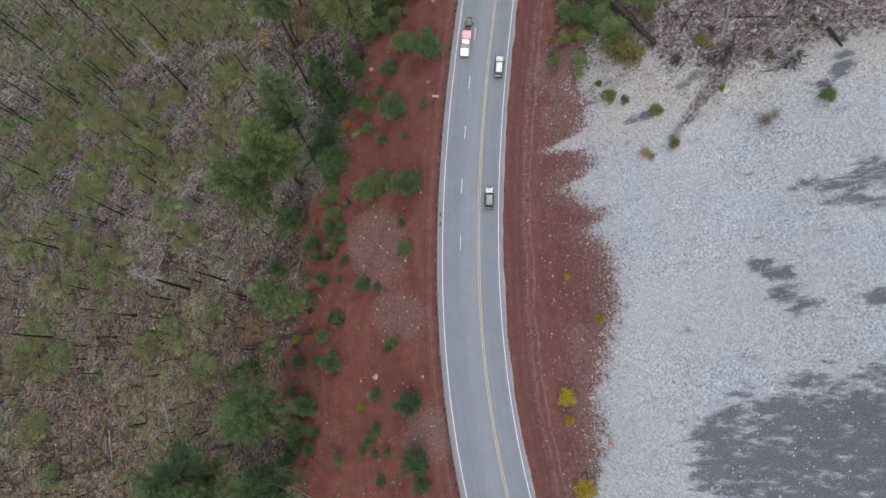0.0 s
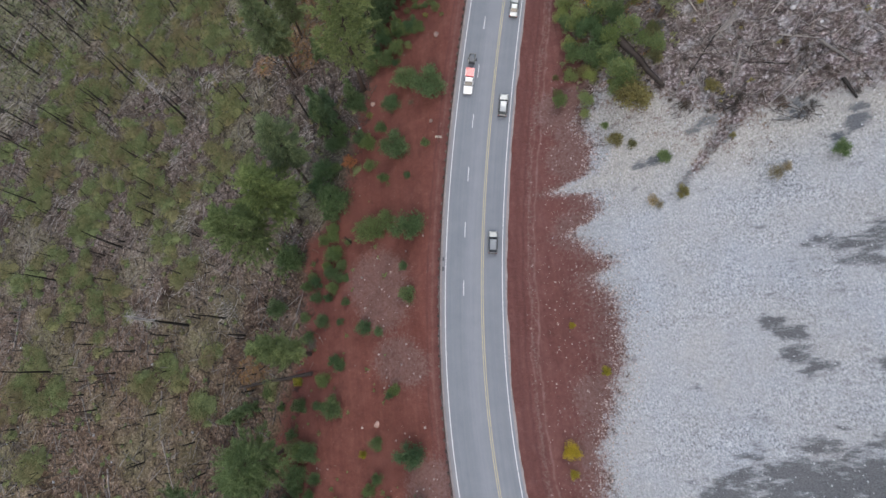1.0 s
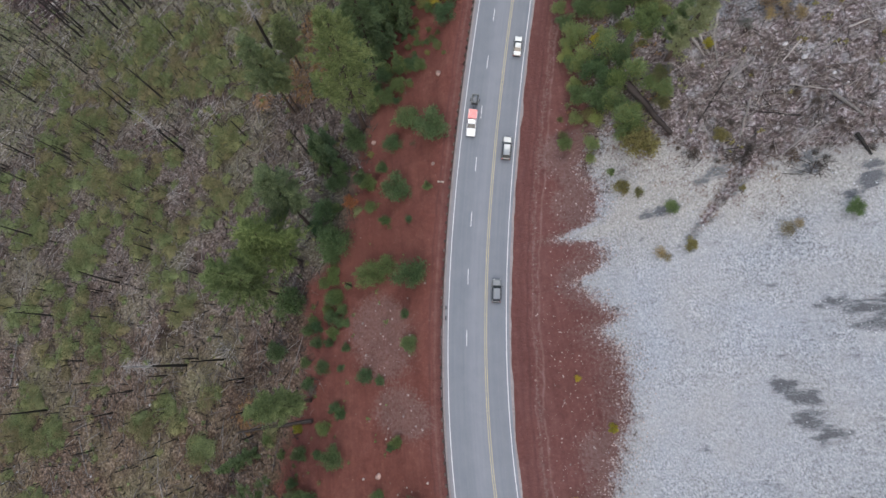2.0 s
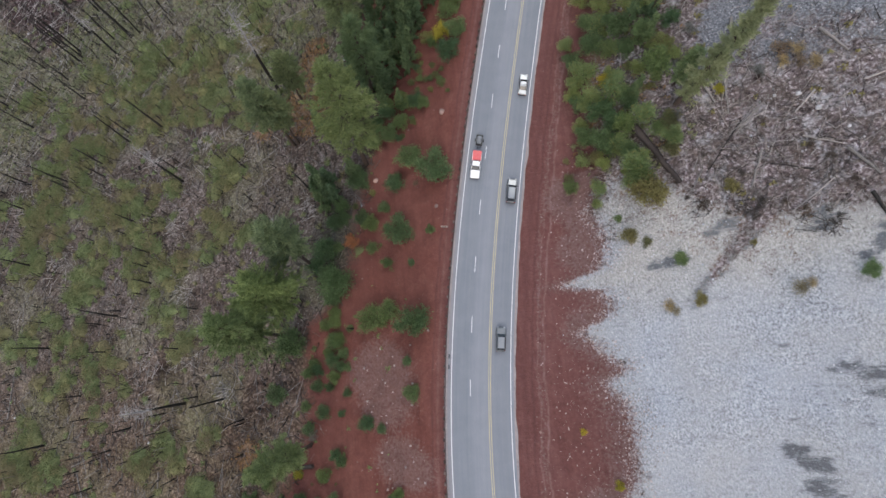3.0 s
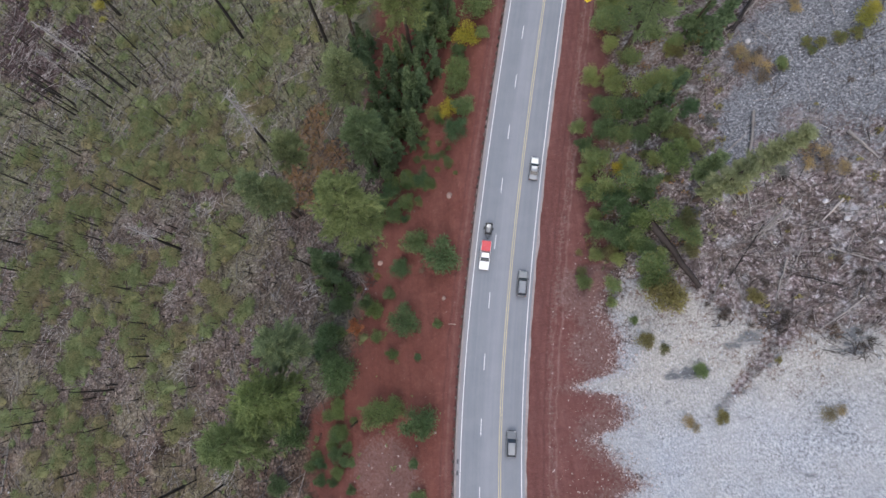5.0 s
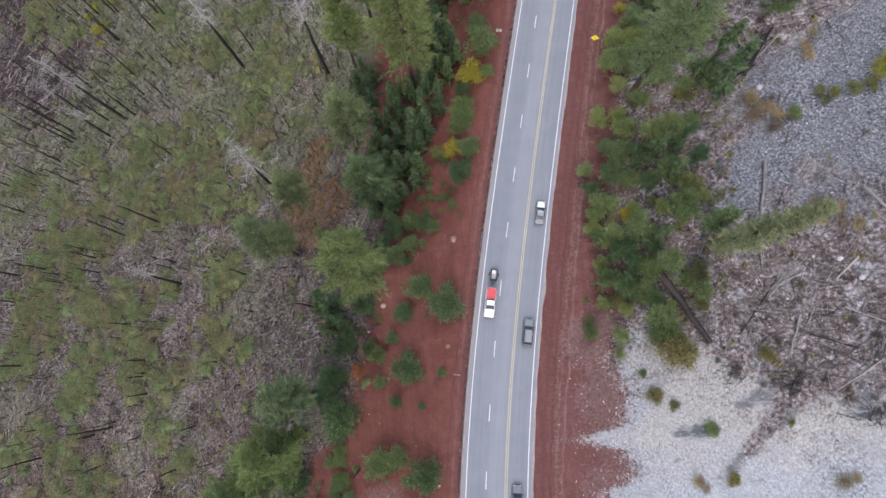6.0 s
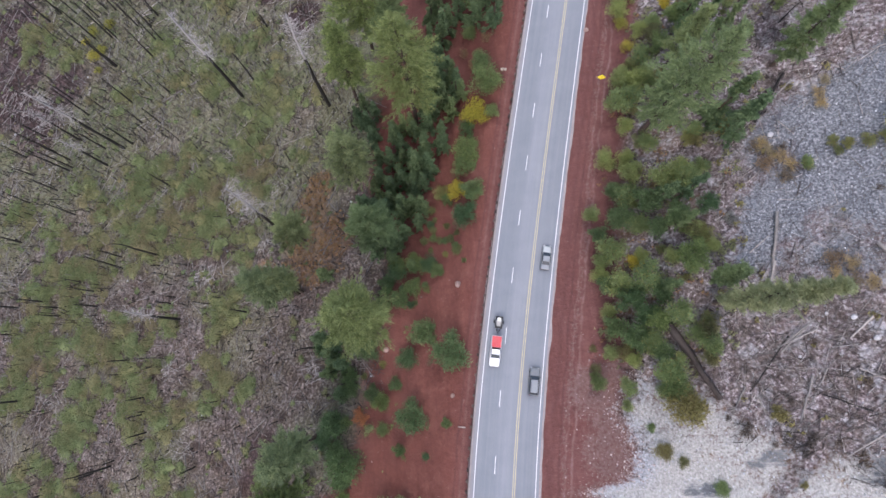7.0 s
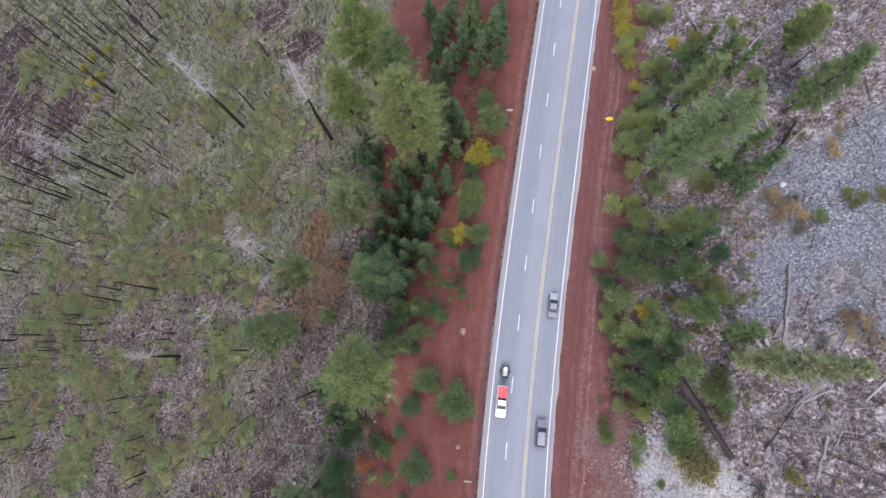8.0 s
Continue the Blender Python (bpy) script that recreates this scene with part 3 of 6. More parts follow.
# ---- guardrail ----
def guardrail():
    rail = thing("guardrail", *[float(v) for v in at_road(-8.8, 60.0)], 0, "long rusty steel guardrail on timber posts beside the road", "guardrail")
    cx, cy = rail.matrix_basis.translation[:2]
    ys = np.arange(-60, 230, 1.9)
    rows = []
    for dd, zz in ((0.0, 0.45), (0.06, 0.52), (0.0, 0.60), (0.06, 0.68), (0.0, 0.76), (-0.10, 0.76), (-0.10, 0.45)):
        px, py = at_road(-8.72 + dd, ys)
        rows.append(np.stack([px - cx, py - cy, np.full(len(ys), zz)], -1))
    v = np.stack(rows, 1)
    k = v.shape[1]
    i, j = np.meshgrid(np.arange(len(ys) - 1), np.arange(k), indexing="ij")
    f = np.stack([i * k + j, i * k + (j + 1) % k, (i + 1) * k + (j + 1) % k, (i + 1) * k + j], -1).reshape(-1, 4)
    part("beam", mesh_of("beam", v.reshape(-1, 3), f, M_STEEL), M_STEEL, rail)
    bm = bmesh.new()
    bmesh.ops.create_cube(bm, size=1, matrix=Matrix.Translation((0, 0, 0.25)) @ Matrix.Diagonal((0.34, 0.46, 1.1, 1)))
    bmesh.ops.bevel(bm, geom=bm.edges[:], offset=0.015, segments=1, affect="EDGES")
    post = bpy.data.meshes.new("post")
    bm.to_mesh(post)
    bm.free()
    post.materials.append(M_POST)
    for yy in ys:
        px, py = at_road(-8.99, yy)
        ob = part("post", post, M_POST, rail)
        ob.matrix_basis = Matrix.Translation((float(px) - cx, float(py) - cy, 0)) @ Matrix.Rotation(-math.atan(float(lean(yy))), 4, "Z")


guardrail()


# ---- road sign ----
def curve_sign(x, y):
    """A yellow diamond with a bent black arrow on a steel post, facing the traffic that comes from the south."""
    sign = thing("road_sign", x, y, float(height(x, y)) - 0.1, "yellow diamond curve warning sign on a steel post", "road sign", turn=radians(-14))
    v, f = tube([(0, 0.04, 0), (0, 0.04, 2.9)], [0.035, 0.035], 6)
    part("post", mesh_of("post", v, f, M_STEEL), M_STEEL, sign)
    bm = bmesh.new()
    bmesh.ops.create_cube(bm, size=1, matrix=Matrix.Translation((0, 0, 2.35)) @ Matrix.Rotation(radians(45), 4, "Y") @ Matrix.Diagonal((1.35, 0.02, 1.35, 1)))
    bmesh.ops.bevel(bm, geom=[e for e in bm.edges if abs(e.verts[0].co.y - e.verts[1].co.y) > 0.01], offset=0.06, segments=2, affect="EDGES")
    plate = part("plate", bm, M_SIGN, sign, "bright yellow diamond plate")
    bm = bmesh.new()
    for pts in ([(-0.12, 1.98), (-0.02, 1.98), (-0.02, 2.30), (-0.12, 2.30)], [(-0.12, 2.30), (-0.02, 2.30), (0.12, 2.46), (0.05, 2.54)], [(0.0, 2.58), (0.16, 2.40), (0.24, 2.64)]):
        bm.faces.new([bm.verts.new((px, -0.016, pz)) for px, pz in pts])
    bmesh.ops.solidify(bm, geom=bm.faces[:], thickness=0.004)
    part("arrow", bm, M_SIGN_BLACK, plate, "bent black arrow")


def sign_back(x, y, top, wide, tall):
    """A road sign for the traffic from the north: bare metal back, two clamps, a steel post."""
    base = float(height(x, y)) - 0.1
    sign = thing("road_sign", x, y, base, "road sign on a post, its bare pale back turned", "road sign", turn=radians(-10))
    up = top - base
    v, f = tube([(0, 0, 0), (0, 0, up - 0.05)], [0.04, 0.04], 6)
    part("post", mesh_of("post", v, f, M_STEEL), M_STEEL, sign)
    bm = bmesh.new()
    bmesh.ops.create_cube(bm, size=1, matrix=Matrix.Translation((0, 0.06, up - tall / 2)) @ Matrix.Diagonal((wide, 0.03, tall, 1)))
    bmesh.ops.bevel(bm, geom=[e for e in bm.edges if abs(e.verts[0].co.y - e.verts[1].co.y) > 0.01], offset=0.06, segments=2, affect="EDGES")
    plate = part("plate", bm, M_SIGN_BACK, sign, "bare pale metal plate")
    for z in (up - 0.2 * tall, up - 0.8 * tall):
        bm = bmesh.new()
        bmesh.ops.create_cube(bm, size=1, matrix=Matrix.Translation((0, 0.01, z)) @ Matrix.Diagonal((0.7 * wide, 0.05, 0.05, 1)))
        part("clamp", bm, M_STEEL, plate)


M_SIGN_BACK = plain("bare_sign_metal", (0.58, 0.53, 0.48), 0.5, 0.2, spread=0.1)
M_SIGN = plain("yellow_sign_sheeting", (0.88, 0.72, 0.05), 0.5, spread=0.08)
M_SIGN_BLACK = plain("black_sign_paint", (0.02, 0.02, 0.02), 0.6)
curve_sign(34.0, 124.9)
sign_back(-3.5, 56.2, 3.3, 1.35, 1.0)
sign_back(13.3, 129.1, 2.5, 1.25, 1.0)


# ---- trees ----
def pine(x, y, tall, wide, seed, needles, label, bare=0.32, slim=1.0, dense=1.0):
    """A tall conifer: tapered trunk, bare below, whorled limbs and a crown of needle sprays."""
    rng = np.random.default_rng(seed)
    z = float(height(x, y)) - 0.3
    tree = thing("pine_tree", x, y, z, label, "tree")
    n = 9
    t = np.linspace(0, 1, n)
    sway = np.cumsum(rng.normal(0, 0.006 * tall, (n, 2)), 0) * t[:, None]
    spine = np.column_stack([sway, t * tall])
    girth = tall / 95 + 0.06
    v, f = tube(spine, girth * (1 - 0.93 * t) + 0.02 + 0.25 * girth * np.exp(-t * 25), 9, rng, 0.08)
    part("trunk", mesh_of("trunk", v, f, M_BARK), M_BARK, tree)
    tips, aims = [], []
    limbs = int((34 + tall * 0.9) * dense)
    for k in range(limbs):
        u = bare + (1 - bare) * ((k + rng.uniform()) / limbs) ** 0.9
        s = (u - bare) / (1 - bare)
        reach = wide * slim * min(1.0, 0.35 + 2.3 * s) * (1 - s ** 2.2) ** 0.8 * rng.uniform(0.62, 1.12) + 0.3
        az = k * 2.4 + rng.uniform(-0.5, 0.5)
        start = np.array([np.interp(u, t, spine[:, 0]), np.interp(u, t, spine[:, 1]), u * tall])
        out = np.array([math.cos(az), math.sin(az), 0])
        q = np.linspace(0, 1, 4)[:, None]
        rise = rng.uniform(-0.12, 0.22) + 0.35 * s
        path = start + out * reach * q + np.array([0, 0, 1.0]) * reach * (rise * q - 0.22 * q * q)
        path += rng.normal(0, 0.03 * reach, path.shape) * q
        part("limb", mesh_of("limb", *tube(path, np.linspace(0.05 + 0.008 * reach, 0.012, 4), 4), M_BARK), M_BARK, tree)
        m = max(6, int(reach * 3.8))
        along = rng.uniform(0.25, 1.03, m) ** 0.75
        p = np.stack([np.interp(along, q[:, 0], path[:, c]) for c in range(3)], -1)
        fan = rng.normal(0, 0.11 * reach + 0.1, (m, 3)) * [1, 1, 0.5]
        tips.append(p + fan)
        aims.append(out + fan * 0.5 + np.array([0, 0, rise + 0.15]))
    tips, aims = np.concatenate(tips), np.concatenate(aims)
    per = 24
    aims = np.repeat(aims, per, 0)
    spray = np.repeat(tips, per, 0) + aims * rng.uniform(-0.35, 0.45, (len(aims), 1)) + rng.normal(0, 0.20, (len(aims), 3)) * [1, 1, 0.7]
    part("crown", mesh_of("crown", *leaves(spray, 0.30, rng, 0.3, 0.26, aims, 0.55), needles), needles, tree)
    return tree


def fir_parts(tall, wide, seed, material):
    """A young fir as an unplaced thing: trunk and a cone of drooping sprays."""
    rng = np.random.default_rng(seed)
    t = np.linspace(0, 1, 5)
    v, f = tube(np.column_stack([rng.normal(0, 0.02, (5, 2)), t * tall]), 0.11 * (1 - t) + 0.015, 6)
    points, aims = [], []
    for k in range(int(tall * 11)):
        u = 0.05 + 0.95 * rng.uniform() ** 1.15
        reach = wide * (1 - u) ** 0.85 * rng.uniform(0.7, 1.2) + 0.06
        az = rng.uniform(0, 6.28)
        m = 4 + int(reach * 6)
        q = rng.uniform(0.12, 1, m) ** 0.7
        points.append(np.column_stack([np.cos(az) * reach * q, np.sin(az) * reach * q, u * tall - 0.28 * reach * q]) + rng.normal(0, 0.06, (m, 3)))
        aims.append(np.tile([np.cos(az), np.sin(az), 0.1], (m, 1)))
    p, a = np.repeat(np.concatenate(points), 5, 0), np.repeat(np.concatenate(aims), 5, 0)
    p = p + rng.normal(0, 0.08, p.shape)
    return mesh_of("trunk", v, f, M_BARK), mesh_of("crown", *leaves(p, 0.19, rng, 0.3, 0.34, a, 0.5), material)


def shrub_parts(seed, material, lumps=12, count=2800, leaf=0.057, squat=0.95):
    """A rounded bush of unit radius: forking stems and a close, lumpy dome of small leaves that point outwards."""
    rng = np.random.default_rng(seed)
    stems, points, aims = [], [], []
    for k in range(lumps):
        az, out = k * 2.4 + rng.uniform(-0.4, 0.4), 0.66 * math.sqrt((k + 0.3) / lumps) * rng.uniform(0.82, 1.18)
        top = np.array([math.cos(az) * out, math.sin(az) * out, squat * math.sqrt(max(0.08, 1 - out * out)) * rng.uniform(0.5, 1.0)])
        q = np.linspace(0, 1, 4)[:, None]
        stems.append(tube(top * q + np.array([0, 0, 0.12]) * q * (1 - q) * 4, np.linspace(0.03, 0.008, 4), 4))
        m = count // lumps
        shell = rng.normal(size=(m, 3))
        shell /= np.linalg.norm(shell, axis=1, keepdims=True)
        size = rng.uniform(0.30, 0.48)
        points.append(top + shell * size * rng.uniform(0.25, 1.15, (m, 1)) * [1, 1, 0.85])
        aims.append(shell + top * 0.6 + [0, 0, 0.25])
    p = np.concatenate(points)
    p[:, 2] = np.abs(p[:, 2]) + 0.02
    return mesh_of("stem", *joined(stems), M_BARK), mesh_of("foliage", *leaves(p, leaf, rng, 0.2, 0.42, np.concatenate(aims), 0.8), material)


def place_bushes(rows, variants, name, label, category, group, grow, seed, names=("stem", "foliage"), upright=1.0):
    rng = np.random.default_rng(seed)
    for x, y, r in rows:
        a, b = variants[int(rng.integers(len(variants)))]
        bush = thing(name, x, y, float(height(x, y)) - 0.05 * r, label, category, group, rng.uniform(0, 6.28))
        s = 1.2 * grow * r * rng.uniform(0.92, 1.1)
        bush.scale = (s, s, s * upright * rng.uniform(0.85, 1.2))
        part(names[0], a, M_BARK, bush)
        part(names[1], b, M_BARK, bush)


# pines: x, y, height, crown radius
PINES_WEST = [
    (-20.4, 77.1, 42.0, 5.9), (-17.6, 96.1, 28.5, 4.5), (-22.3, 113.5, 24.0, 5.6), (-39.8, 87.6, 33.0, 3.6),
    (-38.5, 87.8, 26.5, 2.6), (-35.7, 54.9, 36.0, 3.9), (-38.8, 46.4, 35.0, 5.7), (-44.1, 39.0, 35.5, 5.7),
    (-45.0, -5.8, 30.0, 5.5), (-64.3, -18.4, 28.5, 7.4), (-45.9, -21.1, 22.5, 5.6), (-56.5, -25.1, 21.5, 5.9),
    (-6.9, 123.7, 40.0, 6.3), (-21.8, 135.3, 31.5, 4.0), (-10.1, 141.8, 29.5, 4.0), (-16.7, 148.5, 33.5, 6.0),
    (-37.4, 100.4, 22.0, 3.4), (-37.3, 14.5, 33.5, 2.7),
]
PINES_EAST = [
    (40.0, 111.5, 38.0, 6.2), (46.4, 124.4, 20.0, 2.6), (62.1, 117.8, 21.0, 3.6), (65.2, 131.0, 12.5, 3.2),
    (44.7, 78.6, 12.0, 1.6),
]
M_PINE_LIGHT = foliage("light_pine_needles", (0.105, 0.143, 0.058), (0.235, 0.298, 0.138))
M_PINE_DULL = foliage("dull_pine_needles", (0.115, 0.15, 0.072), (0.28, 0.33, 0.165))
for k, (x, y, h, r) in enumerate(PINES_WEST):
    kind = (M_PINE_LIGHT, M_PINE_LIGHT, M_PINE_DULL, M_PINE_DULL, M_PINE_DULL, M_PINE_DULL, M_PINE, M_PINE, M_PINE, M_PINE, M_PINE, M_PINE_DULL,
            M_PINE_LIGHT, M_PINE, M_PINE_LIGHT, M_PINE, M_PINE_DULL, M_PINE_LIGHT)[k]
    pine(x, y, h, 1.15 * r, 100 + k, kind, "tall green pine with bare lower trunk below the road", 0.42 if 3 <= k <= 8 else 0.32)
M_PINE_PALE = foliage("pale_conifer_needles", (0.135, 0.175, 0.075), (0.30, 0.37, 0.175))
for k, (x, y, h, r) in enumerate(PINES_EAST):
    pine(x, y, h, r, 200 + k, (M_PINE_PALE, M_PINE_PALE, M_PINE_LIGHT, M_PINE_LIGHT, M_PINE_PALE)[k], "tall green conifer on the bank above the road", 0.18)
pine(44.3, 74.4, 33.0, 2.1, 300, foliage("larch_needles", (0.20, 0.218, 0.110), (0.40, 0.42, 0.225)), "slender yellow-green larch beside the stony slash", 0.10, dense=1.4)

# young firs: x, y, radius
FIRS_A = [
    (-20.7, 128.0, 1.8), (-16.9, 129.2, 1.7), (-12.3, 121.8, 1.7), (-8.1, 121.9, 1.9), (-4.1, 121.3, 1.9),
    (-1.3, 115.3, 1.9), (1.3, 123.0, 2.0), (-7.5, 113.0, 1.8), (-5.0, 110.9, 1.8), (-10.7, 115.4, 1.6),
    (-8.6, 106.9, 1.8), (-6.6, 107.1, 1.8), (-14.6, 109.2, 1.6), (-18.1, 110.0, 1.6), (-17.7, 104.2, 1.9),
    (-19.9, 101.8, 1.9), (-15.0, 103.6, 1.8), (-21.8, 106.5, 1.6), (-11.0, 102.8, 1.5), (-14.3, 94.0, 1.8),
    (-10.7, 89.5, 1.5), (2.1, 130.4, 1.9), (-0.7, 128.4, 1.9), (-3.2, 130.8, 2.0), (-5.1, 125.6, 1.6),
    (4.0, 158.8, 3.0), (7.4, 153.7, 3.1), (11.8, 148.4, 2.8), (12.9, 142.8, 2.4), (9.0, 145.6, 2.5), (5.6, 148.9, 2.5),
    (0.8, 154.1, 2.6),
]
FIRS_B = [
    (-0.9, 150.4, 2.3), (2.7, 145.8, 2.2), (1.1, 143.1, 2.5), (-1.8, 141.3, 2.2), (-0.2, 136.8, 2.4),
    (1.3, 132.3, 2.6), (2.8, 128.4, 2.3), (-1.4, 131.5, 2.1), (-4.2, 129.5, 2.1), (-0.5, 126.9, 2.1),
    (-3.3, 124.9, 2.1), (3.9, 126.9, 1.8), (-4.9, 122.0, 1.8), (-7.6, 121.3, 1.8), (-10.6, 117.9, 1.8),
    (-13.5, 114.9, 2.1), (-5.4, 115.6, 2.3), (-1.5, 116.8, 2.0), (-8.8, 114.6, 1.8), (-13.9, 108.7, 2.3),
    (-16.4, 111.4, 2.1), (-11.2, 109.6, 2.0), (-5.2, 110.7, 2.5), (-8.7, 107.8, 2.0), (-14.2, 104.8, 2.3),
    (-19.6, 104.4, 2.3), (-16.8, 106.7, 2.1), (-11.7, 103.1, 2.0), (-22.5, 103.1, 1.8), (-15.9, 100.0, 1.8),
    (-14.2, 95.1, 2.5), (-18.4, 125.4, 1.9),
]
FIRS_C = [
    (-21.2, 128.5, 1.7), (-27.3, 123.1, 2.0), (-10.1, 123.4, 1.9), (9.1, 157.6, 2.6), (-1.3, 162.3, 2.2),
    (14.3, 152.8, 2.0), (9.7, 150.7, 2.0), (-29.4, 74.1, 2.1), (-31.1, 68.3, 1.8), (-28.2, 70.0, 2.1),
    (-31.6, 90.5, 1.9), (-30.8, 73.0, 2.1), (-19.5, 131.9, 1.7), (50.2, 109.9, 2.9), (51.7, 106.0, 3.1),
    (51.5, 134.6, 2.4), (53.7, 131.7, 2.1), (41.4, 90.3, 1.9), (43.7, 96.2, 2.1), (39.7, 96.2, 1.9),
    (55.9, 128.4, 1.8), (37.0, 78.4, 1.8),
]
FIRS_D = [
    (-16.4, 116.5, 2.2), (-12.4, 120.2, 2.2), (-11.5, 111.6, 2.2), (-7.8, 110.6, 2.4), (-5.5, 114.1, 2.4), (-12.2, 100.9, 2.0),
    (-9.3, 102.8, 2.1), (-7.3, 101.3, 2.1), (-15.5, 96.6, 2.2), (-15.0, 91.6, 2.0), (-17.6, 122.0, 2.0), (-18.5, 93.8, 1.9),
    (-52.6, 3.6, 2.0), (-57.0, 2.0, 2.0), (-33.0, 75.9, 2.0), (-30.1, 70.8, 2.0), (-23.2, 75.0, 2.3), (-8.4, 98.6, 1.9), (-11.6, 97.2, 2.0),
]
FIRS = FIRS_A + FIRS_B + FIRS_C + FIRS_D
fir_kinds = [fir_parts(4.6, 1.15, 40 + k, M_FIR) for k in range(4)]
place_bushes(FIRS, fir_kinds, "fir_tree", "young dark green fir in the roadside thicket", "tree", "young firs", 0.72, 5, ("trunk", "crown"), 1.25)

# shrubs: x, y, radius
SHRUBS_WEST_A = [
    (-4.3, 70.3, 3.9), (-9.5, 74.7, 2.9), (-13.5, 69.8, 2.3), (-13.5, 58.2, 3.4), (-11.2, 50.6, 0.8),
    (-19.9, 61.3, 2.0), (-6.5, 56.8, 1.1), (-16.7, 51.7, 1.4), (-29.2, 48.5, 3.9), (-31.3, 57.0, 2.9),
    (-11.7, 38.1, 3.7), (-21.0, 39.8, 3.6), (-16.9, 41.0, 2.3), (-13.3, 24.1, 2.0), (-29.9, 40.5, 1.6),
    (-30.1, 36.2, 1.9), (-31.0, 32.2, 1.9), (-34.8, 30.3, 1.4), (-27.6, 30.3, 1.1), (-45.4, 25.9, 2.3),
    (-38.0, 22.7, 1.4), (-33.7, 21.3, 1.6), (-29.5, 20.7, 0.9), (-23.7, 18.5, 1.6), (-20.4, 17.3, 1.0),
    (-37.4, 17.9, 1.6), (-31.3, 12.5, 1.3), (-30.0, 11.3, 1.3), (-34.2, 8.5, 1.8), (-17.7, 5.2, 1.2),
    (-19.1, 4.2, 1.0), (-40.1, 3.5, 1.9),
]
SHRUBS_WEST_B = [
    (-36.0, 3.1, 1.1), (-32.3, 2.5, 2.8), (-22.7, -5.2, 1.6), (-15.4, -7.2, 2.9), (-38.4, -6.4, 2.4),
    (-42.0, -10.9, 3.0), (-37.5, -11.8, 1.3), (-23.0, -11.9, 1.2), (-25.0, -14.1, 1.5), (-26.6, -16.3, 0.9),
    (-23.7, -16.7, 1.0), (-20.9, -16.4, 1.0), (-15.2, -18.0, 3.1), (-22.9, -22.0, 1.1), (-32.1, -17.5, 1.3),
    (-28.8, 63.6, 2.2), (-33.1, 74.1, 2.4), (-22.2, 72.5, 2.7), (-27.1, 67.0, 2.4), (-40.9, 36.6, 3.7),
    (-14.3, -22.5, 1.7), (-34.9, 26.9, 1.4), (-32.1, 26.4, 1.2), (-27.9, 24.9, 1.0), (-48.3, 6.9, 1.4),
    (-11.0, 84.7, 2.2), (-14.1, 82.7, 2.2), (-17.9, 81.9, 2.2), (3.6, 112.9, 3.0), (2.7, 109.9, 3.0),
    (9.4, 127.7, 3.8), (9.1, 134.1, 2.6),
]
SHRUBS_WEST_C = [
    (3.7, 103.3, 2.6), (1.4, 98.2, 2.6), (-1.0, 92.1, 0.9), (-5.6, 94.8, 1.0), (-7.9, 88.9, 1.8), (-10.4, 89.3, 1.5),
    (-14.3, 88.5, 2.2), (-5.4, 87.4, 1.7), (7.6, 142.9, 1.7), (-5.9, 98.0, 1.0), (-3.2, 93.7, 0.8), (-11.8, 81.0, 0.9),
    (-8.3, 84.8, 0.8), (-13.4, 84.7, 1.0), (-17.2, 85.1, 1.5), (-1.7, 102.8, 1.5), (4.2, 118.3, 2.0),
    (9.8, 120.5, 1.7),
]
SHRUBS_WEST_D = [
    (-26.7, 64.2, 1.7), (-21.7, 63.1, 1.9), (-16.6, 64.7, 1.5), (-32.1, 58.2, 1.8), (-28.4, 57.5, 1.5), (-20.0, 55.8, 1.5),
    (-31.1, 51.7, 2.6), (-34.2, 54.1, 2.0), (-32.3, 40.0, 1.6), (-29.9, 42.2, 1.7), (-29.5, 36.5, 1.7), (-28.2, 33.4, 1.4),
    (-35.6, 31.7, 1.4), (-30.7, 28.4, 1.5), (-29.1, 30.6, 1.4), (-31.9, 33.8, 1.3), (-37.2, 29.7, 1.2), (-26.5, 38.6, 1.0),
    (-13.8, 30.3, 1.0), (-30.0, 45.6, 2.0), (-42.5, -2.5, 1.3), (-40.2, -6.1, 2.2), (-42.0, -14.0, 1.9), (-38.9, -15.3, 1.6), (-44.4, -17.0, 1.8), (-45.0, 3.4, 1.1), (-6.9, 89.1, 1.9), (-10.3, 90.6, 1.8), (-13.8, 90.2, 1.8), (-16.9, 86.7, 1.9),
]
SHRUBS_WEST = SHRUBS_WEST_A + SHRUBS_WEST_B + SHRUBS_WEST_C + SHRUBS_WEST_D
SMALL_WEST = [
    (-5.3, 96.8, 1.1), (-4.2, 94.1, 0.9), (-0.8, 91.2, 1.2), (-1.8, 93.9, 1.0), (-3.2, 90.8, 0.8), (-7.8, 94.7, 1.1), (-8.0, 83.8, 1.0),
    (-13.5, 83.4, 0.9), (-10.9, 81.2, 0.8), (-5.2, 101.3, 1.1), (-2.8, 104.7, 2.1), (-6.4, 92.4, 0.8), (-2.4, 97.0, 0.9), (-0.4, 95.0, 0.7),
    (-4.8, 99.0, 0.8), (0.4, 88.6, 0.7), (-9.8, 86.4, 0.7), (-19.1, 69.0, 1.0), (-23.6, 66.8, 1.0),
]
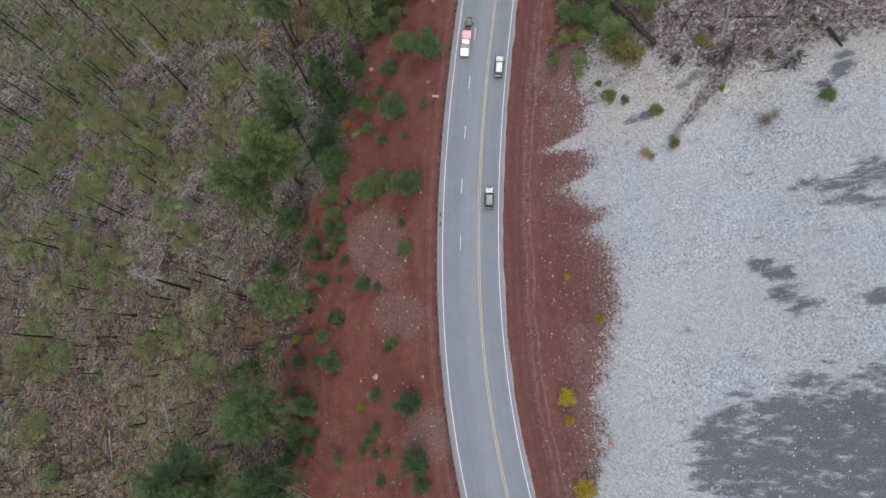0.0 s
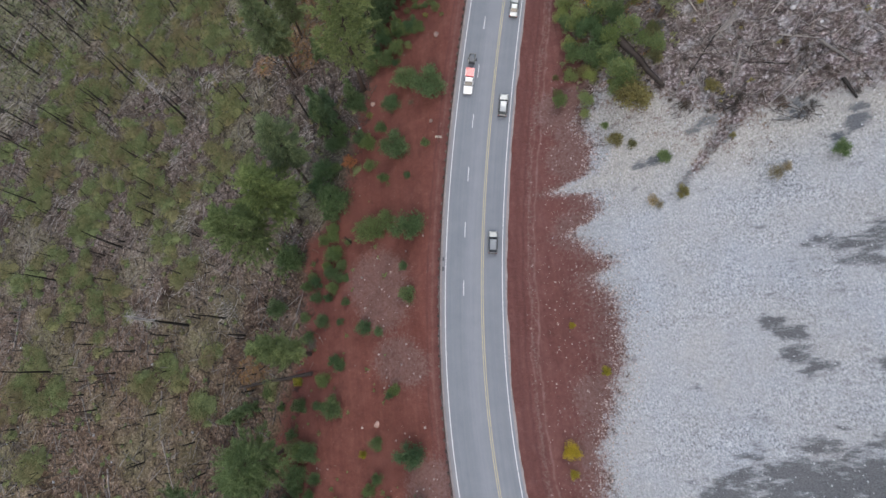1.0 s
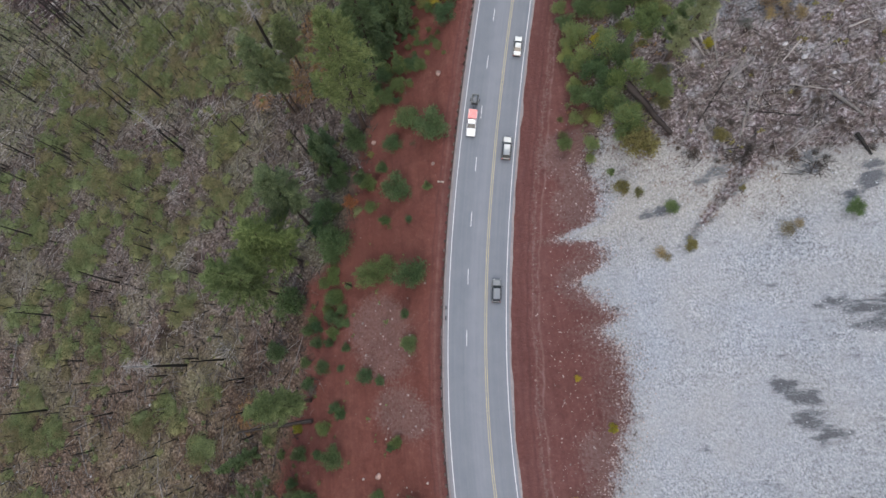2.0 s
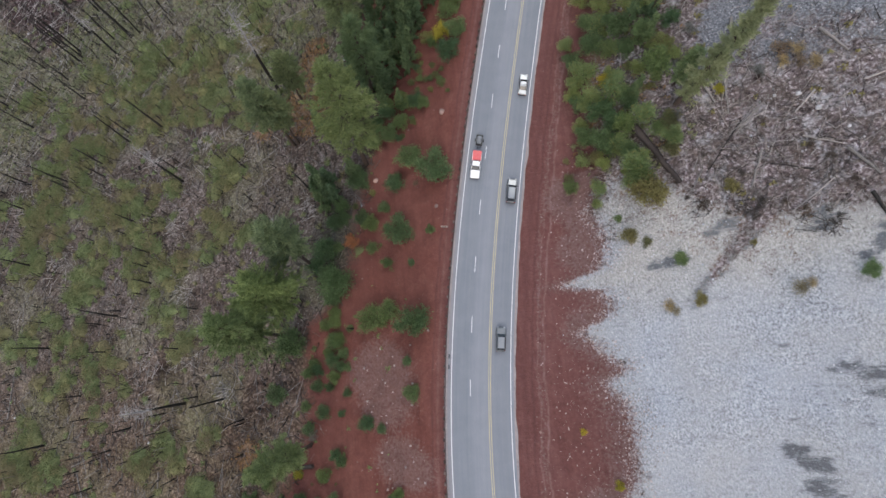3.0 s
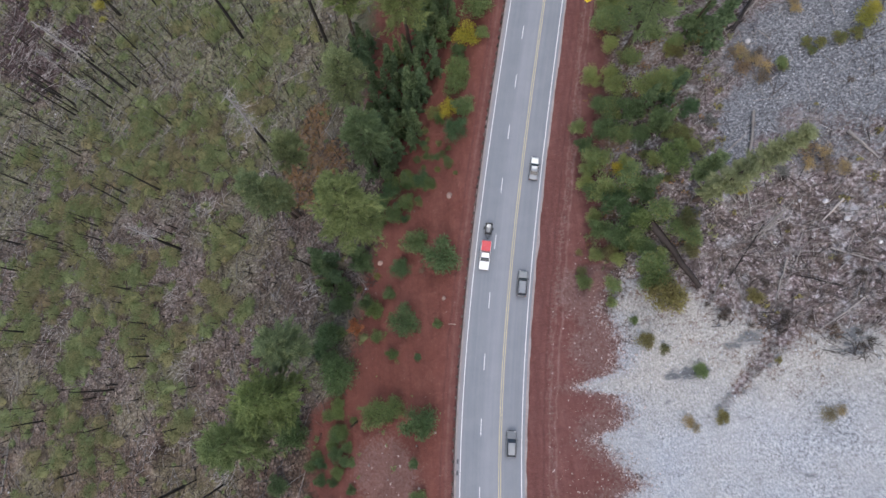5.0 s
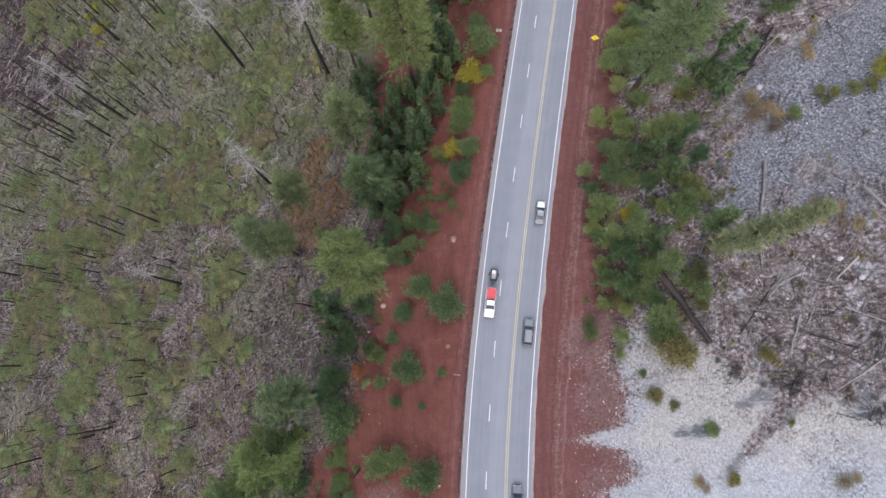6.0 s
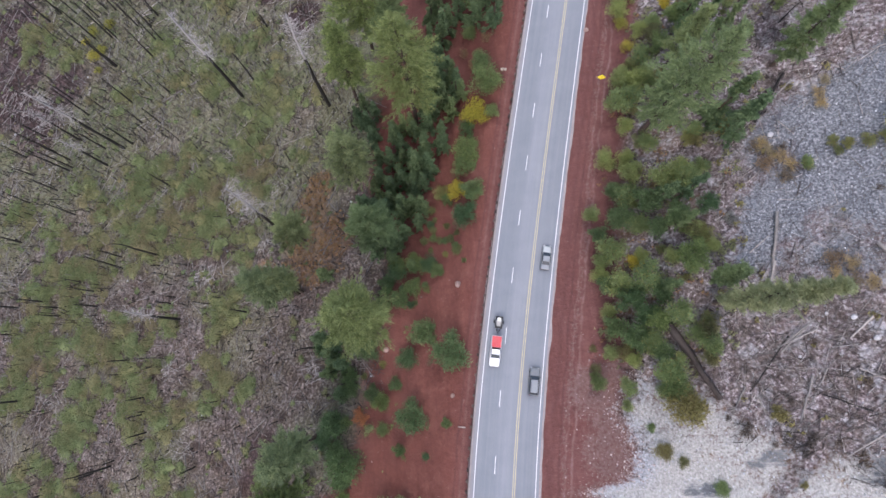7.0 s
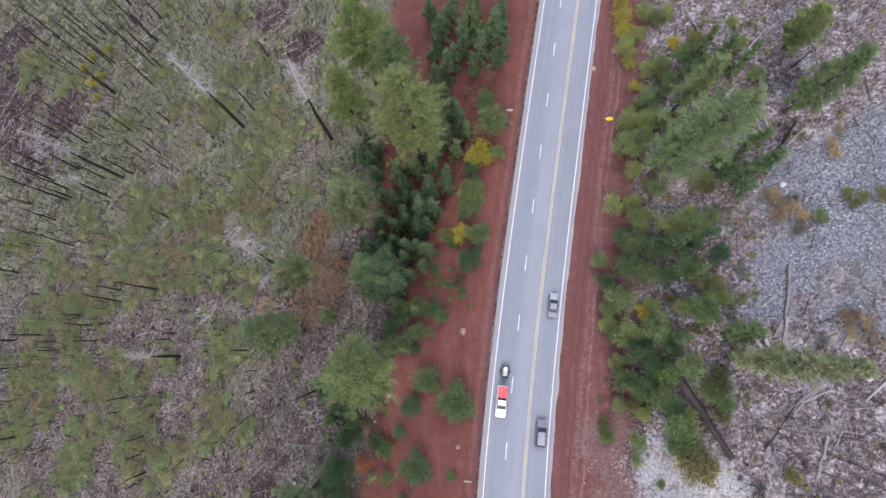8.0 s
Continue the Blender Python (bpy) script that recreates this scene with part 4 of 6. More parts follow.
SHRUBS_EAST_A = [
    (31.8, 106.4, 2.4), (35.7, 102.0, 2.7), (32.2, 93.3, 2.6), (29.6, 86.9, 2.6), (34.0, 97.7, 2.4), (37.4, 95.8, 2.6),
    (40.6, 99.6, 3.0), (43.9, 98.7, 2.6), (41.7, 83.4, 3.4), (34.4, 80.8, 2.9), (29.9, 80.2, 2.6), (31.1, 76.9, 2.6),
    (33.1, 73.6, 2.5), (36.4, 77.4, 2.3), (37.9, 73.3, 2.5), (27.3, 75.1, 1.6), (27.6, 71.9, 2.1), (30.7, 69.7, 2.6),
    (34.3, 66.6, 2.3), (34.4, 63.3, 2.5), (39.8, 69.3, 1.8), (39.1, 83.9, 1.6), (38.1, 90.0, 2.1), (41.2, 91.6, 2.3),
    (27.4, 95.2, 1.9), (27.7, 90.5, 1.9), (23.4, 61.8, 1.5), (27.5, 57.3, 1.2), (27.4, 84.9, 1.7), (46.3, 92.8, 1.9),
    (43.7, 88.0, 1.6), (34.6, 72.5, 2.5),
]
SHRUBS_EAST_B = [
    (40.3, 141.2, 2.4), (37.5, 123.7, 2.6),
    (35.9, 118.1, 2.8), (39.7, 107.8, 2.2), (42.6, 128.4, 2.4), (46.0, 129.9, 2.1), (50.4, 130.1, 2.7),
    (46.1, 135.6, 1.9), (45.5, 149.0, 2.0), (59.7, 126.6, 1.6), (61.8, 97.2, 1.2), (32.3, 99.2, 1.9),
    (34.9, 91.7, 1.9), (34.7, 85.1, 1.6), (27.7, 80.5, 1.7), (35.6, 105.9, 1.7), (47.1, 100.5, 1.7),
    (36.9, 113.1, 2.0), (38.9, 118.9, 2.3), (40.7, 123.6, 2.3), (44.5, 118.2, 2.3), (44.2, 112.0, 2.0),
    (49.5, 147.3, 1.7), (49.4, 135.3, 1.9), (33.2, 68.6, 1.9), (35.1, 61.0, 2.3), (33.2, 60.0, 1.6),
]
SHRUBS_EAST = SHRUBS_EAST_A + SHRUBS_EAST_B
SHRUBS_FIELD = [
    (40.2, 35.8, 1.7), (31.7, 49.5, 2.3), (34.3, 47.8, 1.3), (61.6, 37.1, 2.4), (38.9, 43.6, 2.0), (37.1, 57.6, 2.6),
    (30.6, 53.4, 1.2), (23.6, 64.3, 1.7), (23.7, 68.2, 1.1), (49.5, 44.4, 0.9), (23.1, 63.2, 1.2),
]
OLIVE_EAST = [
    (35.9, 57.0, 3.2), (34.3, 59.0, 1.6), (41.6, 69.6, 1.8), (41.1, 64.9, 1.6), (48.6, 55.2, 1.6),
]
SHRUBS_GOLD = [
    (15.1, -9.0, 1.8), (15.0, -13.2, 1.0), (22.7, 4.9, 0.9), (16.1, -25.5, 2.1), (18.6, 14.1, 0.7), (-40.5, 8.6, 1.1),
    (-25.9, -7.3, 0.8), (6.3, 121.1, 3.2), (0.8, 104.0, 2.4), (33.6, 84.1, 1.9),
    (49.1, 139.6, 1.7), (51.0, 74.6, 1.2),
]
SHRUBS_RUST = [
    (-8.7, 68.5, 1.1), (5.8, 138.2, 1.9), (7.3, 134.5, 1.6),
    (11.0, 140.2, 1.9), (39.3, 99.1, 1.5), (56.4, 98.3, 2.4), (58.9, 95.6, 2.2), (61.3, 79.5, 2.6),
    (62.7, 75.7, 2.1), (55.9, 102.3, 1.7),
]
M_LEAF_PALE = foliage("pale_green_leaves", (0.145, 0.195, 0.078), (0.335, 0.41, 0.185), (0.34, 0.31, 0.12), 0.08)
M_LEAF_DEEP = foliage("deep_green_leaves", (0.058, 0.108, 0.050), (0.172, 0.255, 0.122))
green_kinds = [shrub_parts(60 + k, (M_LEAF, M_LEAF_DEEP)[k % 2], 10 + k) for k in range(6)]
pale_kinds = [shrub_parts(120 + k, M_LEAF_PALE, 10 + k) for k in range(4)]
dry_kinds = [shrub_parts(66 + k, M_LEAF_DRY, 10 + k) for k in range(3)]
olive_kinds = [shrub_parts(70 + k, M_OLIVE, 11) for k in range(3)]
gold_kinds = [shrub_parts(80 + k, M_GOLD, 11) for k in range(3)]
rust_kinds = [shrub_parts(90 + k, M_RUST, 9, 900) for k in range(3)]
place_bushes(SHRUBS_WEST, green_kinds, "shrub", "rounded green shrub on the red bank below the road", "shrub", "shrubs below the road", 1.0, 11)
place_bushes([row for row in SHRUBS_EAST if row[1] > 100], pale_kinds + green_kinds[:1], "shrub", "leafy pale green shrub in the thicket above the road", "shrub", "shrubs above the road", 1.0, 12, upright=1.35)
place_bushes([row for row in SHRUBS_EAST if row[1] <= 100], green_kinds[::2] + green_kinds[1:2] + pale_kinds[:3], "shrub", "leafy green shrub in the thicket above the road", "shrub", "shrubs above the road", 1.04, 21, upright=1.4)
rng = np.random.default_rng(91)
more = []
while len(more) < 75:
    y = rng.uniform(64, 170)
    d = rng.uniform(13, 31) if y > 70 else rng.uniform(19, 27)
    x, yy = at_road(d, y)
    more.append((float(x), float(yy), rng.uniform(0.7, 2.1)))
place_bushes(more, pale_kinds + dry_kinds[:1] + olive_kinds[:1], "shrub", "small green shrub in the thicket above the road", "shrub", "shrubs above the road", 1.0, 17, upright=1.25)
place_bushes(SHRUBS_FIELD, green_kinds[::2] + olive_kinds, "shrub", "small low green shrub on the pale stony field", "shrub", "shrubs on the field", 0.72, 13, upright=0.7)
place_bushes(OLIVE_EAST, olive_kinds, "shrub", "olive brown shrub at the edge of the slash", "shrub", "", 1.0, 14)
place_bushes(SHRUBS_GOLD, gold_kinds, "shrub", "bright yellow autumn shrub", "shrub", "yellow shrubs", 0.95, 15)
place_bushes(SHRUBS_RUST, rust_kinds, "shrub", "rusty brown withered shrub", "shrub", "rusty shrubs", 0.8, 16, upright=0.7)

place_bushes(SMALL_WEST, dry_kinds, "shrub", "small olive green bush on the red slope", "shrub", "shrubs below the road", 0.9, 27, upright=0.8)
orange_kinds = [shrub_parts(110 + k, foliage("orange_leaves", (0.24, 0.105, 0.055), (0.44, 0.215, 0.12)), 9, 1200) for k in range(2)]
ochre_kinds = [shrub_parts(113 + k, foliage("ochre_twigs", (0.22, 0.175, 0.10), (0.38, 0.32, 0.20)), 10, 1300) for k in range(2)]
lime_kinds = [shrub_parts(116 + k, foliage("yellow_green_leaves", (0.21, 0.205, 0.04), (0.40, 0.385, 0.10)), 12, 1600) for k in range(2)]
place_bushes([(-24.8, 58.0, 2.3), (-25.6, 59.4, 1.5)], orange_kinds, "shrub", "bright orange withered shrub on the red slope", "shrub", "", 0.8, 24, upright=0.6)
place_bushes([(35.5, 35.2, 1.7), (36.3, 34.2, 1.1), (53.7, 35.7, 2.0), (55.1, 36.2, 1.3), (61.0, 76.8, 1.8), (63.4, 78.4, 2.0), (57.1, 102.7, 1.8), (57.8, 100.6, 1.9), (58.9, 99.4, 2.0), (60.3, 97.6, 1.7), (67.1, 110.0, 1.8), (68.5, 112.0, 1.6), (66.9, 107.9, 1.7), (64.8, 74.9, 2.0)], ochre_kinds, "shrub", "pale ochre withered shrub among pale stones", "shrub", "", 0.8, 25, upright=0.5)
place_bushes([(-108.6, 173.7, 2.6), (-106.4, 175.2, 1.9), (-110.6, 183.6, 2.2), (-104.2, 184.4, 2.0), (-113.0, 180.2, 1.6), (-107.2, 168.4, 1.4)], lime_kinds, "shrub", "yellow-green autumn shrub among the dead trees", "shrub", "", 0.95, 26, upright=0.7)

place_bushes([(73.8, 100.8, 2.2), (74.9, 102.3, 1.8), (40.7, 145.6, 2.6), (41.0, 149.4, 2.5), (41.3, 153.0, 2.4), (40.4, 137.6, 2.1), (40.9, 132.0, 1.8)], lime_kinds, "shrub", "yellow-green leafy shrub above the road", "shrub", "", 0.9, 28)
place_bushes([(62.5, 96.7, 1.3), (66.5, 100.1, 1.5), (68.0, 99.0, 1.4), (70.3, 98.8, 1.5), (66.7, 98.2, 1.1), (72.4, 98.8, 1.4)], dry_kinds, "shrub", "low olive weed in the rubble", "shrub", "", 0.85, 29, upright=0.6)

GREY_SHRUBS = [
    (-27.7, 73.1, 1.5), (49.1, 89.4, 1.6), (43.7, 71.8, 1.4), (57.1, 76.3, 1.4), (-36.5, 16.5, 1.3),
]
grey_kinds = [shrub_parts(95 + k, foliage("grey_twigs", (0.15, 0.145, 0.125), (0.29, 0.285, 0.25)), 9, 900) for k in range(2)]
place_bushes(GREY_SHRUBS, grey_kinds, "shrub", "pale grey leafless shrub", "shrub", "", 0.95, 18)


# ---- dead trees and logs ----
def snag(x, y, tall, seed):
    """A fire-killed trunk with a broken top and short dead branches."""
    rng = np.random.default_rng(seed)
    tree = thing("dead_tree", x, y, float(height(x, y)) - 0.2, "charred standing dead tree trunk with broken branches" if tall < 19 else "tall fire-killed dead tree with silvery bare branches", "dead tree", "dead trees")
    n = 6
    t = np.linspace(0, 1, n)
    spine = np.column_stack([np.cumsum(rng.normal(0, 0.008 * tall, (n, 2)), 0) * t[:, None], t * tall])
    girth = 0.15 + tall * 0.0098
    radii = girth * (1 - 0.68 * t)
    wood = M_DEAD if tall > 19 else M_CHAR
    if tall > 19:
        part("trunk", mesh_of("trunk", *tube(spine[:4], radii[:4], 7, rng, 0.12), M_CHAR), M_CHAR, tree, "charred lower trunk")
        part("upper_trunk", mesh_of("upper_trunk", *tube(spine[3:], radii[3:] * 0.96, 7, rng, 0.12), M_DEAD), M_DEAD, tree, "bleached upper trunk")
    else:
        part("trunk", mesh_of("trunk", *tube(spine, radii, 7, rng, 0.12), M_CHAR), M_CHAR, tree)
    bushy = tall > 19
    for k in range(int(4 + tall * (2.6 if bushy else 0.5))):
        u = rng.uniform(0.42, 1.0) ** (0.7 if bushy else 1.0)
        s = np.array([np.interp(u, t, spine[:, c]) for c in range(3)])
        az, length = rng.uniform(0, 6.28), rng.uniform(0.45, 1.0) * (0.7 + 0.075 * tall) * (1.4 - 0.8 * u)
        q = np.linspace(0, 1, 4)[:, None]
        path = s + np.array([math.cos(az), math.sin(az), rng.uniform(-0.35, 0.25)]) * length * q + rng.normal(0, 0.06 * length, (4, 3)) * q
        pieces = [tube(path, np.linspace(0.05, 0.02, 4), 3)]
        for e in range(3 if bushy else 1):
            at = path[int(rng.integers(1, 4))]
            tip = at + np.array([math.cos(az), math.sin(az), -0.15]) * length * 0.25 + rng.normal(0, 0.2 * length, 3)
            pieces.append(tube([at, tip], [0.03, 0.015], 3))
        part("branch", mesh_of("branch", *joined(pieces), wood), wood, tree)


def fallen_log(x0, y0, x1, y1, r, seed, material, label):
    rng = np.random.default_rng(seed)
    a, b = np.array([x0, y0, float(height(x0, y0)) + 0.7 * r]), np.array([x1, y1, float(height(x1, y1)) + 0.5 * r])
    n = 7
    t = np.linspace(0, 1, n)[:, None]
    length = float(np.linalg.norm(b - a))
    path = a + (b - a) * t + rng.normal(0, 0.008 * length, (n, 3)) * np.sin(t * math.pi) * [1, 1, 0.2]
    path[:, 2] = np.maximum(path[:, 2], height(path[:, 0], path[:, 1]) + 0.4 * r)
    log = thing("fallen_log", *[float(c) for c in a], label, "log", "fallen logs")
    path -= a
    v, f = tube(path, 0.52 * r * np.linspace(1, 0.55, n), 8, rng, 0.12)
    part("stem", mesh_of("stem", v, f, material), material, log)
    for k in range(int(2 + length * 0.4)):
        u = int(rng.integers(1, n))
        end = path[u] + np.append(rng.normal(0, 0.6, 2), abs(rng.normal(0, 0.4))) * (0.6 + 0.05 * length)
        q = np.linspace(0, 1, 3)[:, None]
        part("branch_stub", mesh_of("branch_stub", *tube(path[u] + (end - path[u]) * q, [0.05, 0.035, 0.015], 3), material), material, log)


# dead trees: x, y, height
SNAGS_A = [
    (-56.2, 146.8, 38.5), (-29.8, 136.6, 39.5), (-95.7, 138.9, 34.5), (-112.2, 145.0, 20.5), (-87.3, 168.2, 15.0),
    (-100.7, 168.5, 15.0), (-125.2, 195.3, 17.0), (-118.8, 200.6, 7.5), (-97.7, 186.1, 11.5), (-106.5, 191.3, 9.5),
    (-93.2, 191.8, 6.5), (-121.5, 143.0, 15.5), (-115.4, 135.5, 18.5), (-101.1, 134.4, 20.0), (-52.9, 151.5, 14.0),
    (-48.1, 167.3, 9.0), (-80.3, 153.7, 9.0), (-88.5, 143.2, 6.0), (-80.7, 139.3, 6.0), (-79.1, 123.7, 11.0),
    (-129.4, 136.6, 10.5), (-111.9, 120.7, 12.5), (-119.6, 129.9, 12.5), (-137.9, 166.9, 7.0), (-126.2, 169.8, 5.5),
    (-96.6, 169.5, 3.5), (-43.7, 104.2, 34.0), (-76.2, 91.4, 6.5), (-32.6, 128.6, 5.5), (65.3, 126.4, 6.0),
    (57.8, 113.7, 1.0), (-74.7, 85.3, 23.5),
]
SNAGS_B = [
    (-82.3, 103.9, 18.0), (-131.3, 115.1, 15.5), (-129.2, 94.8, 15.0), (-130.7, 87.1, 10.5), (-138.7, 87.9, 5.0),
    (-124.8, 68.3, 15.0), (-52.6, 75.1, 6.0), (-54.7, 84.9, 10.5), (-69.4, 48.7, 7.5), (-84.6, 66.2, 8.0),
    (-94.1, 49.9, 16.0), (-117.7, 50.7, 5.5), (-115.9, 43.5, 13.0), (-72.3, 25.4, 27.0), (-60.8, 25.7, 16.5),
    (-54.8, 20.7, 11.5), (-101.7, 23.8, 6.5), (-115.3, 17.9, 17.0), (-88.0, 20.7, 4.5), (-87.7, 12.9, 4.5),
    (-86.0, 2.1, 3.0), (-70.0, -3.2, 6.0), (-126.6, 3.6, 5.5), (-35.7, 74.2, 14.5),
    (-78.2, 23.5, 8.0), (-25.8, 38.4, 6.5),
]
SNAGS = SNAGS_A + SNAGS_B
for k, (x, y, h) in enumerate(SNAGS):
    snag(x, y, min(h, 38.0), 400 + k)
rng = np.random.default_rng(77)
for k in range(75):
    x, y = rng.uniform(-185, -82), rng.uniform(85, 210)
    if x < -0.75 * y - 15 or y > 135:
        snag(x, y, rng.uniform(7, 18), 700 + k)
for k in range(46):
    x, y = rng.uniform(-105, -50), rng.uniform(-35, 95)
    if off(x, y) < -50:
        snag(x, y, rng.uniform(3, 9), 900 + k)
# logs: x, y of both ends, radius
LOGS_WEST_A = [
    (-109.7, 162.7, -111.0, 154.6, 0.4), (-65.6, 157.7, -86.3, 150.0, 0.5), (-132.3, 195.5, -138.6, 180.7, 0.5),
    (-103.8, 130.8, -104.3, 125.3, 0.3), (-60.7, 131.1, -66.9, 131.5, 0.3), (-86.7, 122.0, -93.2, 119.6, 0.3),
    (-62.0, 165.7, -62.3, 156.5, 0.3), (-71.4, 129.4, -73.7, 117.4, 0.3), (-43.0, 166.4, -40.6, 160.3, 0.3),
    (-82.1, 184.9, -78.8, 194.3, 0.3), (-38.4, 62.2, -44.9, 62.9, 0.2), (-127.0, -10.8, -110.3, -8.6, 0.3),
    (-65.1, -14.4, -56.1, -12.9, 0.5), (-56.1, -12.9, -53.4, -10.1, 0.4), (-62.6, 24.9, -55.7, 21.6, 0.3),
    (-72.1, 51.6, -69.6, 31.3, 0.3), (-79.5, 9.7, -80.0, -2.2, 0.3), (-79.2, -2.3, -75.5, -14.6, 0.3),
    (-104.4, 10.1, -101.0, 0.3, 0.3),
]
LOGS_WEST_B = [
    (-36.9, 10.2, -56.5, 8.6, 0.9),
    (-95.2, -8.0, -94.3, -15.5, 0.4), (-129.0, 25.4, -127.5, 38.5, 0.4), (-114.1, -19.3, -90.5, -15.7, 0.4),
    (-122.2, 18.2, -117.4, 8.4, 0.3), (-75.7, 54.8, -78.7, 60.5, 0.2), (-29.5, 55.8, -25.0, 55.2, 0.1),
    (-57.5, 39.6, -60.9, 33.5, 0.3),
]
LOGS_WEST = LOGS_WEST_A + LOGS_WEST_B
LOGS_EAST_A = [
    (56.2, 89.2, 51.7, 73.1, 0.4), (53.8, 80.5, 51.0, 72.2, 0.3), (44.5, 87.5, 45.9, 82.0, 0.3),
    (47.0, 85.5, 45.6, 82.6, 0.2), (48.8, 77.2, 50.0, 72.3, 0.4), (50.0, 77.1, 50.8, 72.4, 0.4),
    (36.3, 71.5, 41.4, 57.9, 1.6), (45.4, 59.7, 42.8, 55.3, 0.2), (54.3, 60.9, 51.3, 53.9, 0.3),
    (46.8, 57.9, 47.3, 54.9, 0.2), (42.3, 63.4, 38.0, 63.9, 0.2), (59.1, 117.6, 59.4, 113.2, 0.3),
    (53.0, 145.6, 54.0, 139.6, 0.3), (56.0, 107.6, 59.1, 108.6, 0.3), (59.9, 132.6, 63.8, 136.3, 0.2),
    (71.2, 130.3, 73.8, 125.4, 0.2), (63.9, 113.6, 58.3, 108.9, 0.2), (53.0, 67.5, 45.9, 58.8, 0.2),
    (56.7, 68.2, 51.2, 65.8, 0.2),
]
LOGS_EAST_B = [
    (56.8, 107.0, 63.2, 115.4, 0.7), (57.9, 118.2, 58.1, 113.3, 0.4),
    (64.5, 57.6, 66.7, 52.1, 0.4), (60.1, 61.7, 64.7, 58.2, 0.2), (51.4, 64.8, 57.8, 70.9, 0.2),
    (62.1, 53.3, 55.6, 48.6, 0.2), (65.0, 49.4, 65.8, 45.3, 0.4), (63.4, 69.5, 60.1, 66.3, 0.3),
    (59.9, 55.2, 54.8, 58.0, 0.2), (56.5, 62.0, 53.3, 56.8, 0.2), (69.4, 69.0, 72.2, 69.5, 0.3),
    (53.7, 74.9, 55.6, 76.0, 0.2), (52.1, 75.6, 51.6, 69.5, 0.3), (67.0, 81.1, 69.0, 75.0, 0.4),
    (50.9, 82.5, 54.2, 85.1, 0.2), (55.8, 69.2, 50.6, 65.1, 0.2),
]
LOGS_EAST = LOGS_EAST_A + LOGS_EAST_B
for k, row in enumerate(LOGS_WEST):
    fallen_log(*row, 500 + k, M_TRUNK if k == 19 else M_CHAR if 11 <= k < 15 or k > 21 else M_LOG, "fallen dead log lying on the forest floor")
for k, row in enumerate(LOGS_EAST):
    dark_one = k in (6, 13, 17, 19, 25, 27)
    thick = row[4] * (1.5 if row[4] < 0.5 else 1.0)
    if k == 6:
        fallen_log(*row, 560 + k, M_TRUNK, "thick dark brown fallen trunk beside the thicket")
    else:
        fallen_log(*row[:4], thick, 560 + k, M_CHAR if dark_one else M_LOG, "charred fallen log in the slash" if dark_one else "bleached fallen log in the slash")


# ---- boulders and stumps ----
def boulder(x, y, r, seed, material, name, label, category):
    rng = np.random.default_rng(seed)
    bm = bmesh.new()
    bmesh.ops.create_icosphere(bm, subdivisions=2, radius=1)
    stretch = rng.uniform(0.7, 1.25, 3)
    for v in bm.verts:
        v.co *= 1 + 0.22 * noise.noise(v.co * 1.6 + Vector((seed * 1.7, 0, 0)))
        v.co = Vector((v.co.x * stretch[0] * r, v.co.y * stretch[1] * r, v.co.z * 0.7 * r))
    me = bpy.data.meshes.new(name)
    bm.to_mesh(me)
    bm.free()
    me.materials.append(material)
    ob = new(name, me)
    ob.matrix_basis = Matrix.Translation((x, y, float(height(x, y)) + 0.25 * r)) @ Matrix.Rotation(rng.uniform(0, 6.28), 4, "Z")
    tagged(ob, label, category, "boulders" if category == "rock" else "")


# boulders: x, y, radius
BOULDERS = [
    (-1.4, 83.7, 1.3), (-4.7, 61.8, 1.0), (-22.3, -1.5, 1.1), (-14.5, 57.6, 0.8),
    (21.5, -18.1, 1.0), (10.9, 14.4, 0.6), (-1.3, 84.0, 1.2), (-18.2, 72.0, 1.0),
    (27.9, 65.6, 0.6), (33.2, 137.9, 0.9),
]
WHITE_BOULDERS = [
    (58.7, 103.9, 1.0), (48.3, 54.5, 0.6), (61.3, 69.6, 1.0), (63.2, 66.1, 1.0), (65.8, 61.4, 0.7), (71.8, 82.0, 1.1),
    (58.5, 70.6, 0.6), (53.7, 64.0, 0.5),
]
DARK_LUMPS = [
    (59.7, 101.2, 1.7), (69.3, 90.1, 1.4), (59.6, 47.7, 1.2), (59.7, 45.9, 1.1), (57.4, 47.6, 1.1), (54.9, 63.6, 1.0),
    (50.5, 49.4, 1.5), (43.5, 52.5, 2.0), (44.6, 53.6, 1.5), (51.4, 50.7, 2.2), (52.4, 51.9, 1.6), (47.2, 50.4, 1.4), (55.1, 50.7, 1.6), (57.3, 48.8, 1.7), (60.6, 46.3, 1.6),
    (66.1, 46.4, 1.6), (42.0, 54.8, 1.3), (61.8, 57.0, 2.0), (60.2, 59.6, 1.6), (46.0, 62.5, 1.5), (50.6, 57.0, 1.3), (55.6, 66.4, 1.6), (40.6, 66.8, 1.6), (63.8, 52.2, 1.6),
]
M_ROCK_RED = plain("pinkish_boulder", (0.25, 0.175, 0.155), 0.9, spread=0.35, scale=5.0, thing=0.25)
M_ROCK_GREY = plain("grey_boulder", (0.33, 0.33, 0.34), 0.9, spread=0.3, scale=5.0, thing=0.25)
for k, (x, y, r) in enumerate(BOULDERS):
    boulder(x, y, 0.55 * r, 800 + k, M_ROCK_RED, "boulder", "pinkish boulder lying on the red slope", "rock")
for k, (x, y, r) in enumerate(WHITE_BOULDERS):
    boulder(x, y, 0.5 * r, 820 + k, M_ROCK_GREY, "boulder", "pale grey boulder among the slash", "rock")
burnt_kinds = [shrub_parts(97 + k, foliage("burnt_twigs", (0.05, 0.042, 0.036), (0.145, 0.12, 0.10)), 9, 800, 0.05) for k in range(2)]
